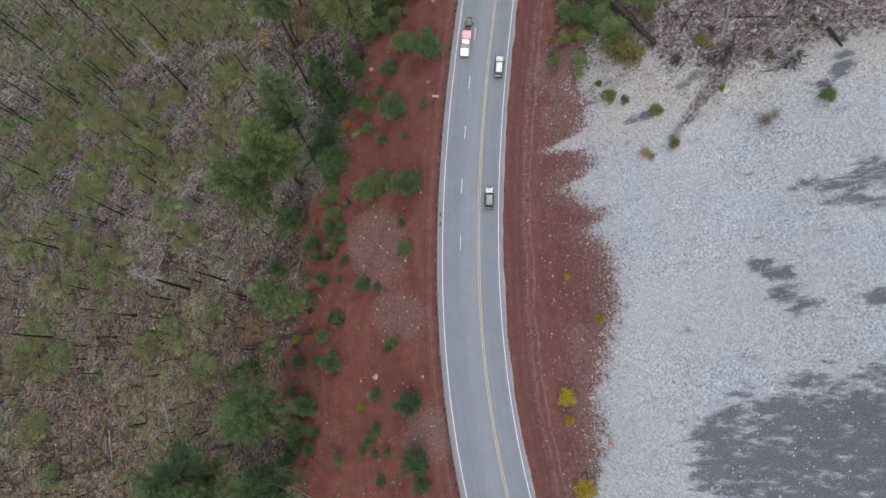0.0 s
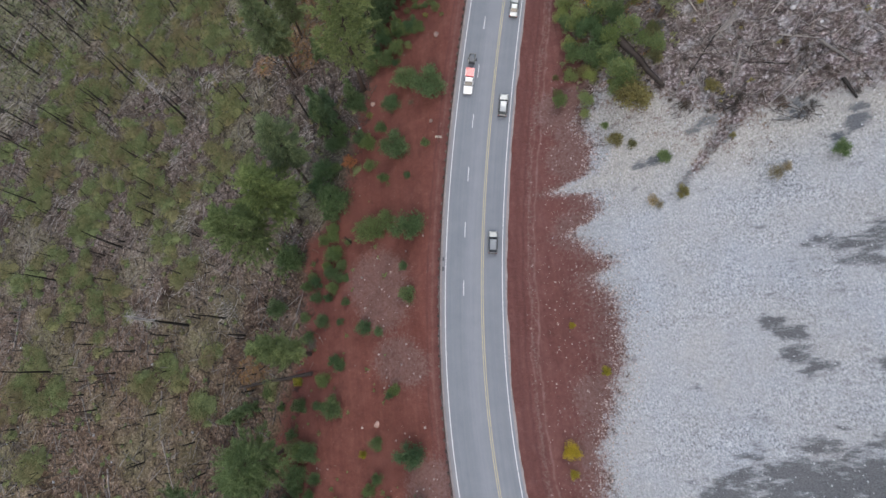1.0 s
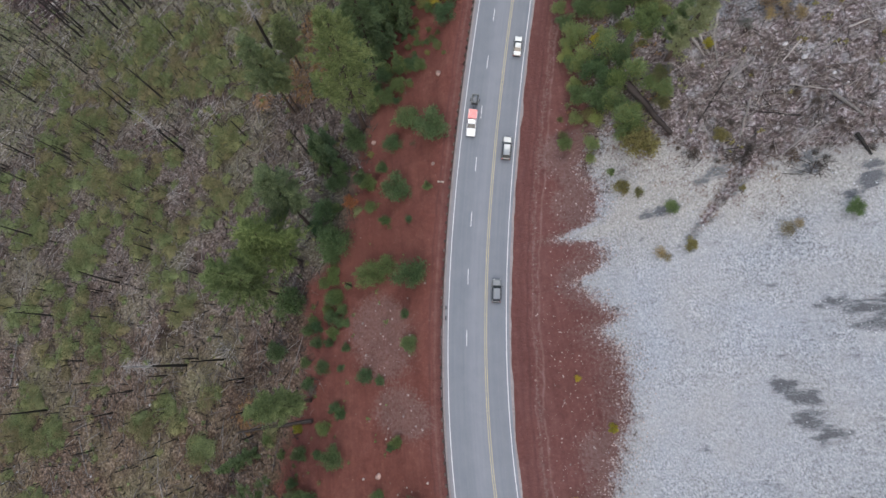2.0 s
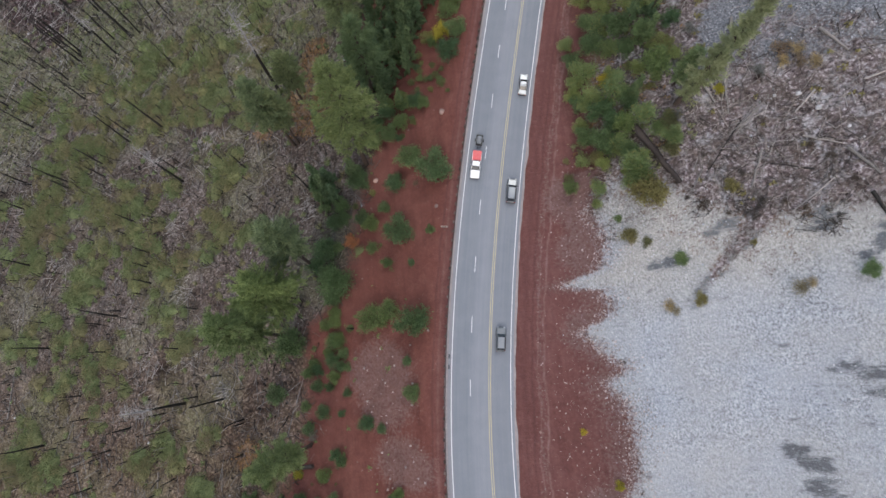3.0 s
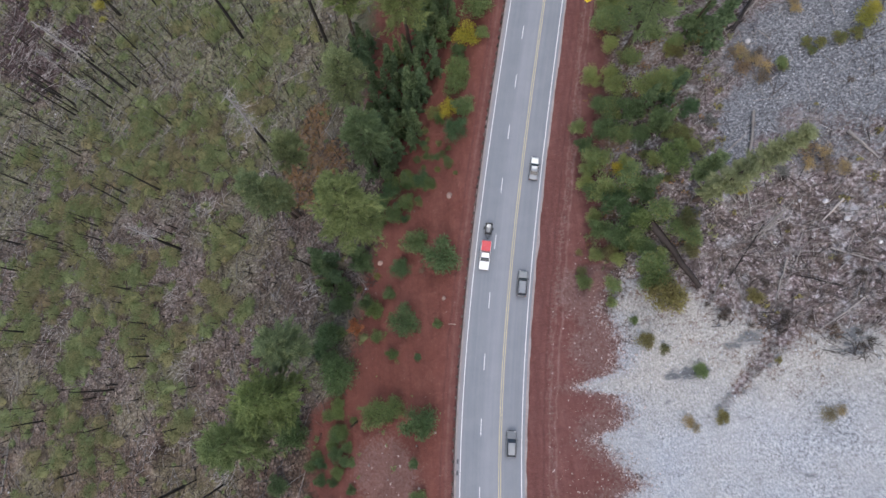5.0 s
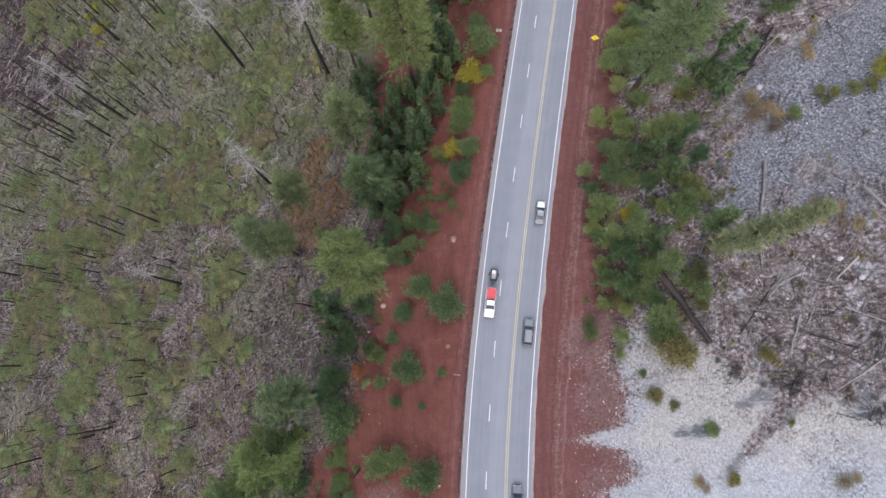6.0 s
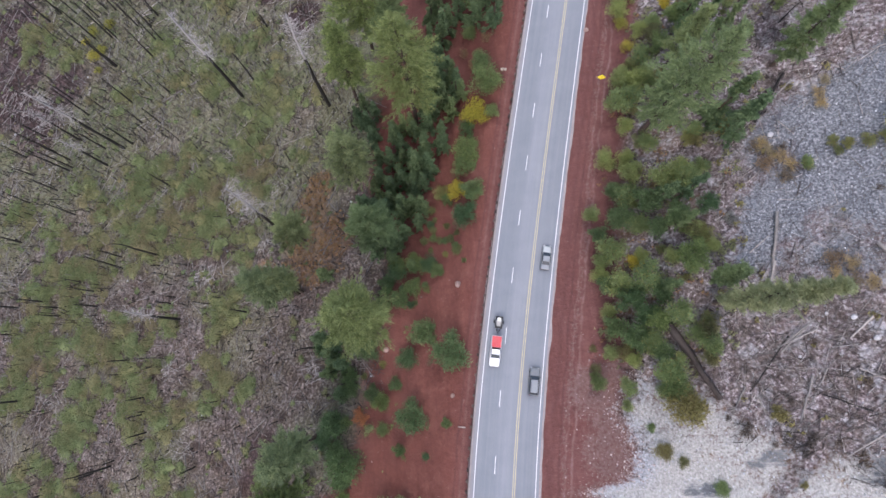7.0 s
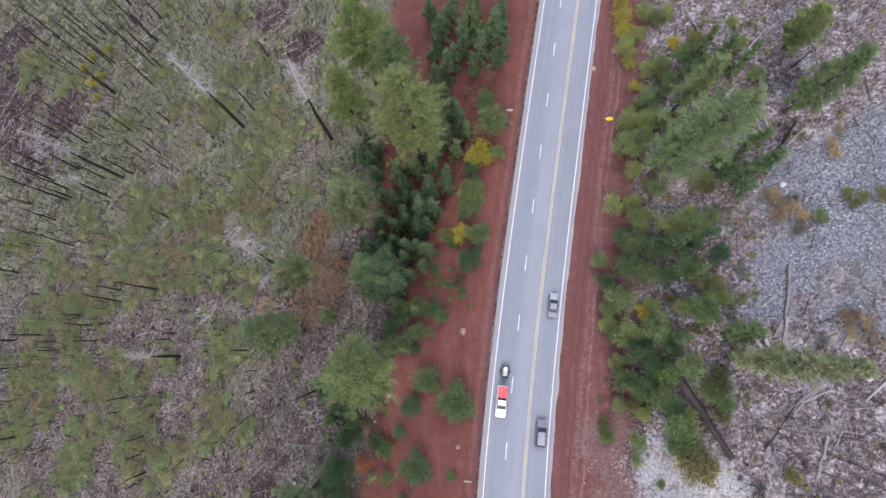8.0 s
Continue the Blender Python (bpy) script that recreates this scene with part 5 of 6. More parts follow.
place_bushes(DARK_LUMPS, burnt_kinds, "shrub", "dark burnt shrub at the edge of the slash", "shrub", "burnt shrubs", 0.55, 19, upright=1.2)


# ---- vehicles ----
def car_paint(name, colour, metal=0.3):
    m, n, l, bsdf = shader(name)
    geo = n.new("ShaderNodeNewGeometry").outputs["Position"]
    dust = noise_of(n, l, geo, 2.0, 4, 0.6)
    l.new(mixed(n, l, ramp(n, l, dust, [(0.4, (0.0,)), (0.8, (0.25,))]), colour, (0.3, 0.28, 0.26)), bsdf.inputs["Base Color"])
    bsdf.inputs["Roughness"].default_value, bsdf.inputs["Metallic"].default_value = 0.35, metal
    bsdf.inputs["Coat Weight"].default_value = 0.5
    return m


M_GLASS_CAR = plain("dark_car_glass", (0.02, 0.024, 0.03), 0.08, spread=0.1, spec=0.6)
M_TYRE = plain("tyre_rubber", (0.02, 0.02, 0.02), 0.9)
M_RIM = plain("alloy_rim", (0.4, 0.4, 0.42), 0.35, 0.9)
M_LAMP = plain("headlight_lens", (0.7, 0.7, 0.72), 0.15, spread=0.05)
M_TAIL = plain("tail_light_lens", (0.35, 0.02, 0.02), 0.2, spread=0.05)
M_TRIM = plain("black_plastic_trim", (0.025, 0.025, 0.027), 0.6)


def loft(sections):
    """Closed body from rings (y, half width low, half width high, z low, z high), with rounded shoulders."""
    bm = bmesh.new()
    rings = []
    for y, wl, wh, zl, zh in sections:
        mid = zl + (zh - zl) * 0.55
        ring = [(-wl, zl), (-wl * 1.01, mid), (-wh, zh - 0.08), (-wh * 0.86, zh), (wh * 0.86, zh), (wh, zh - 0.08), (wl * 1.01, mid), (wl, zl)]
        rings.append([bm.verts.new((px, y, pz)) for px, pz in ring])
    for a, b in zip(rings, rings[1:]):
        for k in range(8):
            bm.faces.new((a[k], a[(k + 1) % 8], b[(k + 1) % 8], b[k]))
    bm.faces.new(rings[0])
    bm.faces.new(rings[-1][::-1])
    bmesh.ops.recalc_face_normals(bm, faces=bm.faces[:])
    return bm


def panel(corners, thick=0.02):
    """A thin slab through four corners."""
    bm = bmesh.new()
    face = bm.faces.new([bm.verts.new(c) for c in corners])
    bmesh.ops.solidify(bm, geom=[face], thickness=thick)
    bmesh.ops.recalc_face_normals(bm, faces=bm.faces[:])
    return bm


def block(x0, x1, y0, y1, z0, z1, bevel=0.03):
    bm = bmesh.new()
    bmesh.ops.create_cube(bm, size=1, matrix=Matrix.Translation(((x0 + x1) / 2, (y0 + y1) / 2, (z0 + z1) / 2)) @ Matrix.Diagonal((x1 - x0, y1 - y0, z1 - z0, 1)))
    if bevel:
        bmesh.ops.bevel(bm, geom=bm.edges[:], offset=bevel, segments=2, affect="EDGES")
    return bm


def wheel(parent, x, y, r):
    rows = [(0.0, r * 0.55), (0.0, r * 0.95), (0.03, r), (0.19, r), (0.22, r * 0.95), (0.22, r * 0.55)]

    def turned(profile):
        ang = np.linspace(0, 2 * np.pi, 18, endpoint=False)
        v = np.array([(px - 0.11, rr * math.cos(a), rr * math.sin(a)) for px, rr in profile for a in ang])
        k = len(profile)
        f = [[i * 18 + j, i * 18 + (j + 1) % 18, (i + 1) * 18 + (j + 1) % 18, (i + 1) * 18 + j] for i in range(k - 1) for j in range(18)]
        return v, np.array(f)
    hub = new("wheel", mesh_of("wheel", *turned(rows), M_TYRE))
    hub.parent = parent
    hub.matrix_basis = Matrix.Translation((x, y, r))
    part("rim", mesh_of("rim", *turned([(0.02, 0.02), (0.03, r * 0.3), (0.02, r * 0.56), (0.2, r * 0.56), (0.19, r * 0.3), (0.2, 0.02)]), M_RIM), M_RIM, hub)


def vehicle(name, label, category, d, y, paint, roof_paint, length, width, tall, style, away=True):
    """A road vehicle heading along the road: suv, pickup, or sedan; its nose points to +y before it is turned."""
    x0, y0 = [float(v) for v in at_road(d, y)]
    car = thing(name, x0, y0, 0.035, label, category, turn=-math.atan(float(lean(y))) + (0 if away else math.pi))
    h, w = length / 2, width / 2
    hood, deck = tall * 0.60, tall * 0.62
    part("body", loft([(-h, w * 0.88, w * 0.84, 0.42, deck - 0.12), (-h + 0.15, w * 0.97, w * 0.92, 0.30, deck), (-h * 0.4, w, w * 0.95, 0.26, deck + 0.03), (h * 0.25, w, w * 0.95, 0.26, deck + 0.02),
                       (h * 0.45, w * 0.99, w * 0.93, 0.28, hood), (h - 0.25, w * 0.95, w * 0.86, 0.32, hood - 0.12), (h, w * 0.80, w * 0.74, 0.40, hood - 0.30)]), paint, car)
    back, rear_roof, front_roof, screen = {"suv": (-h + 0.12, -h + 0.55, h * 0.12, h * 0.42), "pickup": (-h * 0.22, -h * 0.10, h * 0.20, h * 0.46), "sedan": (-h * 0.62, -h * 0.36, h * 0.06, h * 0.40)}[style]
    wr = w * 0.76
    cabin = part("cabin", loft([(back, w * 0.90, w * 0.88, deck - 0.05, deck + 0.06), (rear_roof, w * 0.90, wr, deck - 0.05, tall - 0.03), (front_roof, w * 0.90, wr, deck - 0.05, tall - 0.03), (screen, w * 0.90, w * 0.88, deck - 0.06, deck + 0.05)]), M_GLASS_CAR, car, "dark tinted glass cabin")
    part("roof", loft([(rear_roof - 0.02, wr * 0.98, wr * 0.94, tall - 0.09, tall), (0.5 * (rear_roof + front_roof), wr * 1.0, wr * 0.97, tall - 0.08, tall + 0.03), (front_roof + 0.04, wr * 0.98, wr * 0.94, tall - 0.09, tall)]), roof_paint, car)
    for s in (-1, 1):
        for q in (rear_roof, front_roof):
            foot = back + 0.05 if q == rear_roof else screen - 0.05
            v, f = tube([(s * wr, q, tall - 0.06), (s * w * 0.91, foot, deck + 0.03)], [0.05, 0.06], 5)
            part("pillar", mesh_of("pillar", v, f, paint), paint, car)
        part("mirror", block(s * (w + 0.02) - 0.02, s * (w + 0.02) + 0.16 * s, screen - 0.28, screen - 0.10, deck, deck + 0.17, 0.03) if s > 0 else block(-w - 0.18, -w, screen - 0.28, screen - 0.10, deck, deck + 0.17, 0.03), M_TRIM, car)
        part("headlight", block(s * w * 0.62 - 0.16, s * w * 0.62 + 0.16, h - 0.14, h - 0.01, hood - 0.42, hood - 0.24, 0.03), M_LAMP, car)
        part("tail_light", block(s * w * 0.78 - 0.09, s * w * 0.78 + 0.09, -h - 0.02, -h + 0.08, deck - 0.42, deck - 0.14, 0.02), M_TAIL, car)
        for yy in (-h * 0.60, h * 0.62):
            wheel(car, s * (w - 0.13), yy, 0.36)
    part("bumper", block(-w * 0.82, w * 0.82, h - 0.12, h + 0.06, 0.34, 0.56, 0.05), M_TRIM, car)
    part("bumper", block(-w * 0.88, w * 0.88, -h - 0.08, -h + 0.08, 0.36, 0.58, 0.05), M_TRIM, car)
    if style == "pickup":
        part("bed_floor", panel([(-w * 0.80, -h + 0.12, deck + 0.035), (w * 0.80, -h + 0.12, deck + 0.035), (w * 0.80, back - 0.1, deck + 0.035), (-w * 0.80, back - 0.1, deck + 0.035)]), M_TRIM, car, "black bed liner")
        for s in (-1, 1):
            part("bed_rail", block(s * w * 0.86 - 0.07, s * w * 0.86 + 0.07, -h + 0.06, back - 0.05, deck - 0.02, deck + 0.10, 0.02), paint, car)
        part("tailgate", block(-w * 0.82, w * 0.82, -h + 0.02, -h + 0.12, deck - 0.3, deck + 0.10, 0.02), paint, car)
    if style == "suv":
        for s in (-1, 1):
            v, f = tube([(s * wr * 0.82, rear_roof + 0.1, tall + 0.07), (s * wr * 0.82, front_roof - 0.1, tall + 0.07)], [0.025, 0.025], 5)
            part("roof_rail", mesh_of("roof_rail", v, f, M_TRIM), M_TRIM, car)
    return car


P_SILVER, P_GREY, P_WHITE = car_paint("silver_paint", (0.20, 0.215, 0.23)), car_paint("grey_paint", (0.13, 0.14, 0.15)), car_paint("white_paint", (0.75, 0.76, 0.78), 0.0)
P_RED = car_paint("red_paint", (0.45, 0.045, 0.05), 0.1)
vehicle("suv", "dark grey sport utility vehicle with a pale roof", "car", 2.05, 33.0, P_GREY, P_SILVER, 4.7, 1.95, 1.75, "suv")
vehicle("suv", "grey sport utility vehicle with a long silver roof", "car", 2.45, 63.6, P_GREY, P_SILVER, 5.2, 2.05, 1.85, "suv")
vehicle("sedan", "silver sedan with a pale roof", "car", 2.5, 87.8, P_SILVER, P_SILVER, 5.0, 1.9, 1.5, "sedan")
truck = vehicle("pickup_truck", "white pickup truck with a red covered bed", "truck", -5.6, 68.4, P_WHITE, P_WHITE, 6.0, 2.1, 1.9, "pickup", away=False)
part("bed_cover", block(-0.93, 0.93, -2.9, -0.72, 1.2, 1.62, 0.06), P_RED, truck, "red bed cover")


def trailer(d, y):
    x0, y0 = [float(v) for v in at_road(d, y)]
    cart = thing("utility_trailer", x0, y0, 0.035, "small grey open utility trailer behind the pickup", "trailer", turn=-math.atan(float(lean(y))) + math.pi)
    part("deck", block(-0.75, 0.75, -1.2, 1.2, 0.50, 0.58, 0.02), M_TRIM, cart)
    for s in (-1, 1):
        part("side_rail", block(s * 0.75 - 0.04, s * 0.75 + 0.04, -1.2, 1.2, 0.58, 0.95, 0.015), P_GREY, cart)
        wheel(cart, s * 0.9, -0.1, 0.31)
        v, f = tube([(s * 0.5, 1.15, 0.52), (0, 2.2, 0.5)], [0.05, 0.05], 5)
        part("drawbar", mesh_of("drawbar", v, f, M_TRIM), M_TRIM, cart)
    part("end_rail", block(-0.75, 0.75, -1.24, -1.16, 0.58, 0.95, 0.015), P_GREY, cart)
    part("load", loft([(-0.9, 0.5, 0.42, 0.585, 0.95), (-0.2, 0.6, 0.5, 0.585, 1.15), (0.8, 0.5, 0.4, 0.585, 0.9)]), P_GREY, cart, "grey covered load")


trailer(-5.5, 73.9)


# ---- ground litter ----
def on_ground(rng, count, x0, x1, y0, y1, keep):
    """Random places on the ground, thinned by a weight between 0 and 1."""
    x, y = rng.uniform(x0, x1, count), rng.uniform(y0, y1, count)
    ok = rng.uniform(size=count) < keep(x, y)
    return x[ok], y[ok]


def forest_weight(x, y):
    red, stone, debris, *_ = zones(x, y)
    d = off(x, y)
    return np.clip(1 - red * 1.15, 0, 1) * (d < -20)


def slash_weight(x, y):
    _, stone, debris, *_ = zones(x, y)
    return soft(debris, 0.62, 0.85) * (1 - 0.88 * stone)


def lay_sticks(name, label, x, y, lo, hi, r0, r1, seed, material, group_turn=None):
    rng = np.random.default_rng(seed)
    k = len(x)
    length = rng.uniform(lo, hi, k) ** 1.0
    az = rng.uniform(0, 6.28, k) if group_turn is None else rng.normal(group_turn, 0.75, k)
    dx, dy = np.cos(az) * length / 2, np.sin(az) * length / 2
    lift = rng.uniform(0.02, 0.3, k)
    a = np.stack([x - dx, y - dy, height(x - dx, y - dy) + lift], -1)
    b = np.stack([x + dx, y + dy, height(x + dx, y + dy) + rng.uniform(0.02, 0.45, k)], -1)
    tagged(new(name, mesh_of(name, *sticks(a, b, rng.uniform(r0, r1, k)), material)), label, "sticks", kind="stuff")


rng = np.random.default_rng(21)
def bare_drift(x, y):
    """Where dead wood gathers: drifts some metres wide."""
    return soft(np.sin(x * 0.19 + 2.0 * np.sin(y * 0.07)) * np.sin(y * 0.23 + 1.6 * np.sin(x * 0.09 + 1)) + 0.35 * np.sin(x * 0.6 + y * 0.5), -0.5, 0.6)


x, y = on_ground(rng, 40000, -180, -15, -52, 236, lambda x, y: forest_weight(x, y) * (0.12 + 0.8 * bare_drift(x, y)) * (1 - 0.45 * soft(y, 90, 140)) * (1 - 0.75 * blobs(x, y, BURNT)))
lay_sticks("dead_sticks", "grey dead branches and sticks strewn over the forest floor", x, y, 0.4, 2.8, 0.025, 0.07, 22, M_STICK)
# thick dark branches; many of them imitate the shadow gaps between dead wood
x, y = on_ground(rng, 18500, -180, -15, -52, 236, forest_weight)
lay_sticks("dark_sticks", "dark brown branches over the forest floor, many standing in for shadow gaps", x, y, 0.5, 3.2, 0.05, 0.14, 23, M_TWIG)


def dead_stems(name, label, x, y, lo, hi, r0, r1, seed, material):
    """Thin dead saplings and stubs, still standing, most of them a little aslant."""
    rng = np.random.default_rng(seed)
    tall = lo + (hi - lo) * rng.uniform(size=len(x)) ** 2.2
    a = np.stack([x, y, height(x, y) - 0.1], -1)
    b = a + np.stack([rng.normal(0, 0.16, len(x)) * tall, rng.normal(0, 0.16, len(x)) * tall, tall], -1)
    tagged(new(name, mesh_of(name, *sticks(a, b, rng.uniform(r0, r1, len(x))), material)), label, "dead stems", kind="stuff")


# charred saplings, made thicker and more numerous to supply small dark shadows too
x, y = on_ground(rng, 10000, -180, -22, -52, 236, lambda x, y: forest_weight(x, y) * (0.35 + 0.65 * soft(y, 40, 130)))
dead_stems("burnt_saplings", "thin charred stubs and saplings in the brush, some standing in for shadows", x, y, 0.8, 5.5, 0.08, 0.17, 51, M_CHAR)
# low black stubs added in place of the shadows beneath sticks
x, y = on_ground(rng, 4800, -180, -22, -52, 236, forest_weight)
dead_stems("burnt_stumps", "short dark stumps standing in for shade on the forest floor", x, y, 0.25, 0.9, 0.14, 0.34, 53, M_CHAR)
x, y = on_ground(rng, 4300, -180, -22, -52, 236, lambda x, y: forest_weight(x, y) * (0.3 + 0.7 * soft(y, 40, 130)))
dead_stems("grey_saplings", "thin silvery dead saplings standing in the brush", x, y, 0.7, 4.5, 0.05, 0.10, 52, M_DEAD)
x, y = on_ground(rng, 7500, 25, 100, 40, 190, slash_weight)
lay_sticks("slash_sticks", "grey dead branches lying in the slash", x, y, 0.6, 4.5, 0.03, 0.09, 24, M_STICK, 0.9)
x, y = on_ground(rng, 800, 25, 100, 40, 190, slash_weight)
lay_sticks("slash_pale_sticks", "bleached branches lying in the slash", x, y, 0.7, 3.4, 0.04, 0.10, 30, M_DEAD, 0.9)
x, y = on_ground(rng, 1300, 25, 100, 40, 190, slash_weight)
lay_sticks("slash_dark_sticks", "dark brown branches lying in the slash", x, y, 1.0, 4.5, 0.05, 0.12, 25, M_TWIG)


def lay_stones(name, label, x, y, lo, hi, seed, material):
    rng = np.random.default_rng(seed)
    size = lo + (hi - lo) * rng.uniform(size=len(x)) ** 3
    p = np.stack([x, y, height(x, y) + 0.15 * size], -1)
    tagged(new(name, mesh_of(name, *stones(p, size, rng), material)), label, "stones", kind="stuff")


x, y = on_ground(rng, 30000, 12, 85, -45, 120, lambda x, y: zones(x, y)[1] * (0.9 - 0.6 * zones(x, y)[3]) * (1 - 0.9 * np.clip(zones(x, y)[7], 0, 1)))
lay_stones("field_stones", "small pale stones strewn over the stony field", x, y, 0.07, 0.22, 31, M_STONE)
x, y = on_ground(rng, 3400, -180, -15, -52, 236, forest_weight)
lay_sticks("pale_branches", "longer bleached branches strewn over the forest floor", x, y, 1.5, 6.5, 0.06, 0.13, 27, M_DEAD, 1.2)
x, y = on_ground(rng, 420, -150, -28, 85, 205, forest_weight)
lay_sticks("long_bleached_poles", "long thin bleached poles lying on the upper forest floor", x, y, 4.0, 12.0, 0.06, 0.13, 29, M_DEAD, 0.95)
# heaps of dark branches in the slash: x, y, radius
HEAPS = [
    (43.9, 52.5, 2.7), (51.2, 49.7, 3.2), (49.5, 50.7, 2.3), (57.2, 46.6, 2.8), (59.9, 44.7, 2.1), (46.8, 69.0, 3.1),
    (60.5, 66.6, 3.6), (65.2, 61.7, 3.6), (61.0, 53.9, 3.0), (54.9, 59.8, 3.3), (47.8, 59.1, 2.6), (38.8, 65.4, 2.6),
    (57.2, 54.2, 2.3), (63.9, 55.7, 2.8),
]
tx, ty = [], []
for cx, cy, cr in HEAPS:
    for k in range(26):
        tx.append(cx + rng.normal(0, 0.4 * cr))
        ty.append(cy + rng.normal(0, 0.4 * cr))
lay_sticks("heaped_branches", "heaps of dark brown branches in the slash", np.array(tx), np.array(ty), 0.5, 2.4, 0.03, 0.09, 28, M_TWIG)
# tangles of bleached branches: x, y, radius
TANGLES = [
    (-52.3, 125.5, 4.6), (-47.2, 116.8, 3.4), (-59.0, 130.9, 3.3), (-48.9, 101.6, 2.6), (-68.2, 95.8, 3.5),
    (-61.1, 88.0, 3.0), (-83.9, 35.1, 7.1), (-73.4, 36.6, 4.4), (-60.8, 26.8, 3.4), (-115.4, 67.3, 4.7),
    (-73.9, 53.6, 3.9), (-130.7, 87.1, 5.7), (-76.5, 74.2, 3.7), (-140.1, 103.9, 7.6), (-66.1, 96.0, 3.5),
    (-43.6, 179.8, 7.5), (-73.6, 170.7, 6.0), (-69.5, 162.0, 4.2), (-58.0, 111.9, 5.5), (-34.3, 161.8, 3.8),
    (-56.4, 115.5, 3.9), (-138.6, 164.0, 7.4), (-79.4, 123.3, 3.3), (-103.1, 88.1, 4.6), (-36.0, 69.3, 3.6),
    (-33.8, 143.8, 2.6), (-92.0, 179.4, 3.9),
]
tx, ty = [], []
for cx, cy, cr in TANGLES:
    for k in range(int(14 + 5 * cr)):
        tx.append(cx + rng.normal(0, 0.5 * cr))
        ty.append(cy + rng.normal(0, 0.5 * cr))
lay_sticks("bleached_branches", "tangles of bleached dead branches on the forest floor", np.array(tx), np.array(ty), 1.0, 4.0, 0.045, 0.09, 26, M_DEAD, 0.6)
x, y = on_ground(rng, 60000, 8, 36, -45, 72, lambda x, y: np.clip(zones(x, y)[0] * 1.4, 0, 1) * (off(x, y) > 9) * (0.015 + 0.05 * soft(off(x, y), 11, 16) + 0.85 * soft(zones(x, y)[1], 0.02, 0.35)))
lay_stones("bank_stones", "pale stones scattered on the red bank above the road", x, y, 0.05, 0.2, 32, M_RSTONE)
x, y = on_ground(rng, 2600, -55, -8, -40, 110, lambda x, y: zones(x, y)[0] * (0.12 + 0.6 * zones(x, y)[6]) * (off(x, y) < -11))
lay_stones("slope_stones", "pale stones scattered on the red slope below the road", x, y, 0.08, 0.36, 33, M_RSTONE)
x, y = on_ground(rng, 420, -140, -15, -50, 180, forest_weight)
lay_stones("forest_stones", "pale stones and stump tops on the forest floor", x, y, 0.12, 0.42, 35, M_STONE)
x, y = on_ground(rng, 5000, 25, 100, 40, 190, slash_weight)
lay_stones("slash_stones", "pale stones among the slash", x, y, 0.08, 0.34, 34, M_STONE_DULL)


def brush(name, label, x, y, r, seed, material, per_area=11.0, leaf=0.26, tall=0.55):
    """Low brush: patches of leaves over stems too thin to see, uneven in outline."""
    rng = np.random.default_rng(seed)
    points = []
    for cx, cy, cr in zip(x, y, r):
        m = int(per_area * cr * cr) + 8
        rad, az = cr * np.sqrt(rng.uniform(size=m)), rng.uniform(0, 6.28, m)
        rad = rad * (0.75 + 0.3 * np.sin(az * 3 + cx) + 0.2 * np.sin(az * 5 + cy))
        px, py = cx + rad * np.cos(az), cy + rad * np.sin(az)
        dome = np.sqrt(np.clip(1 - (rad / (cr * 1.2)) ** 2, 0, 1))
        points.append(np.stack([px, py, height(px, py) + 0.05 + tall * cr ** 0.7 * dome * rng.uniform(0.1, 1, m)], -1))
    tagged(new(name, mesh_of(name, *leaves(np.concatenate(points), leaf, rng, 0.35, 0.6), material)), label, "brush", kind="stuff")


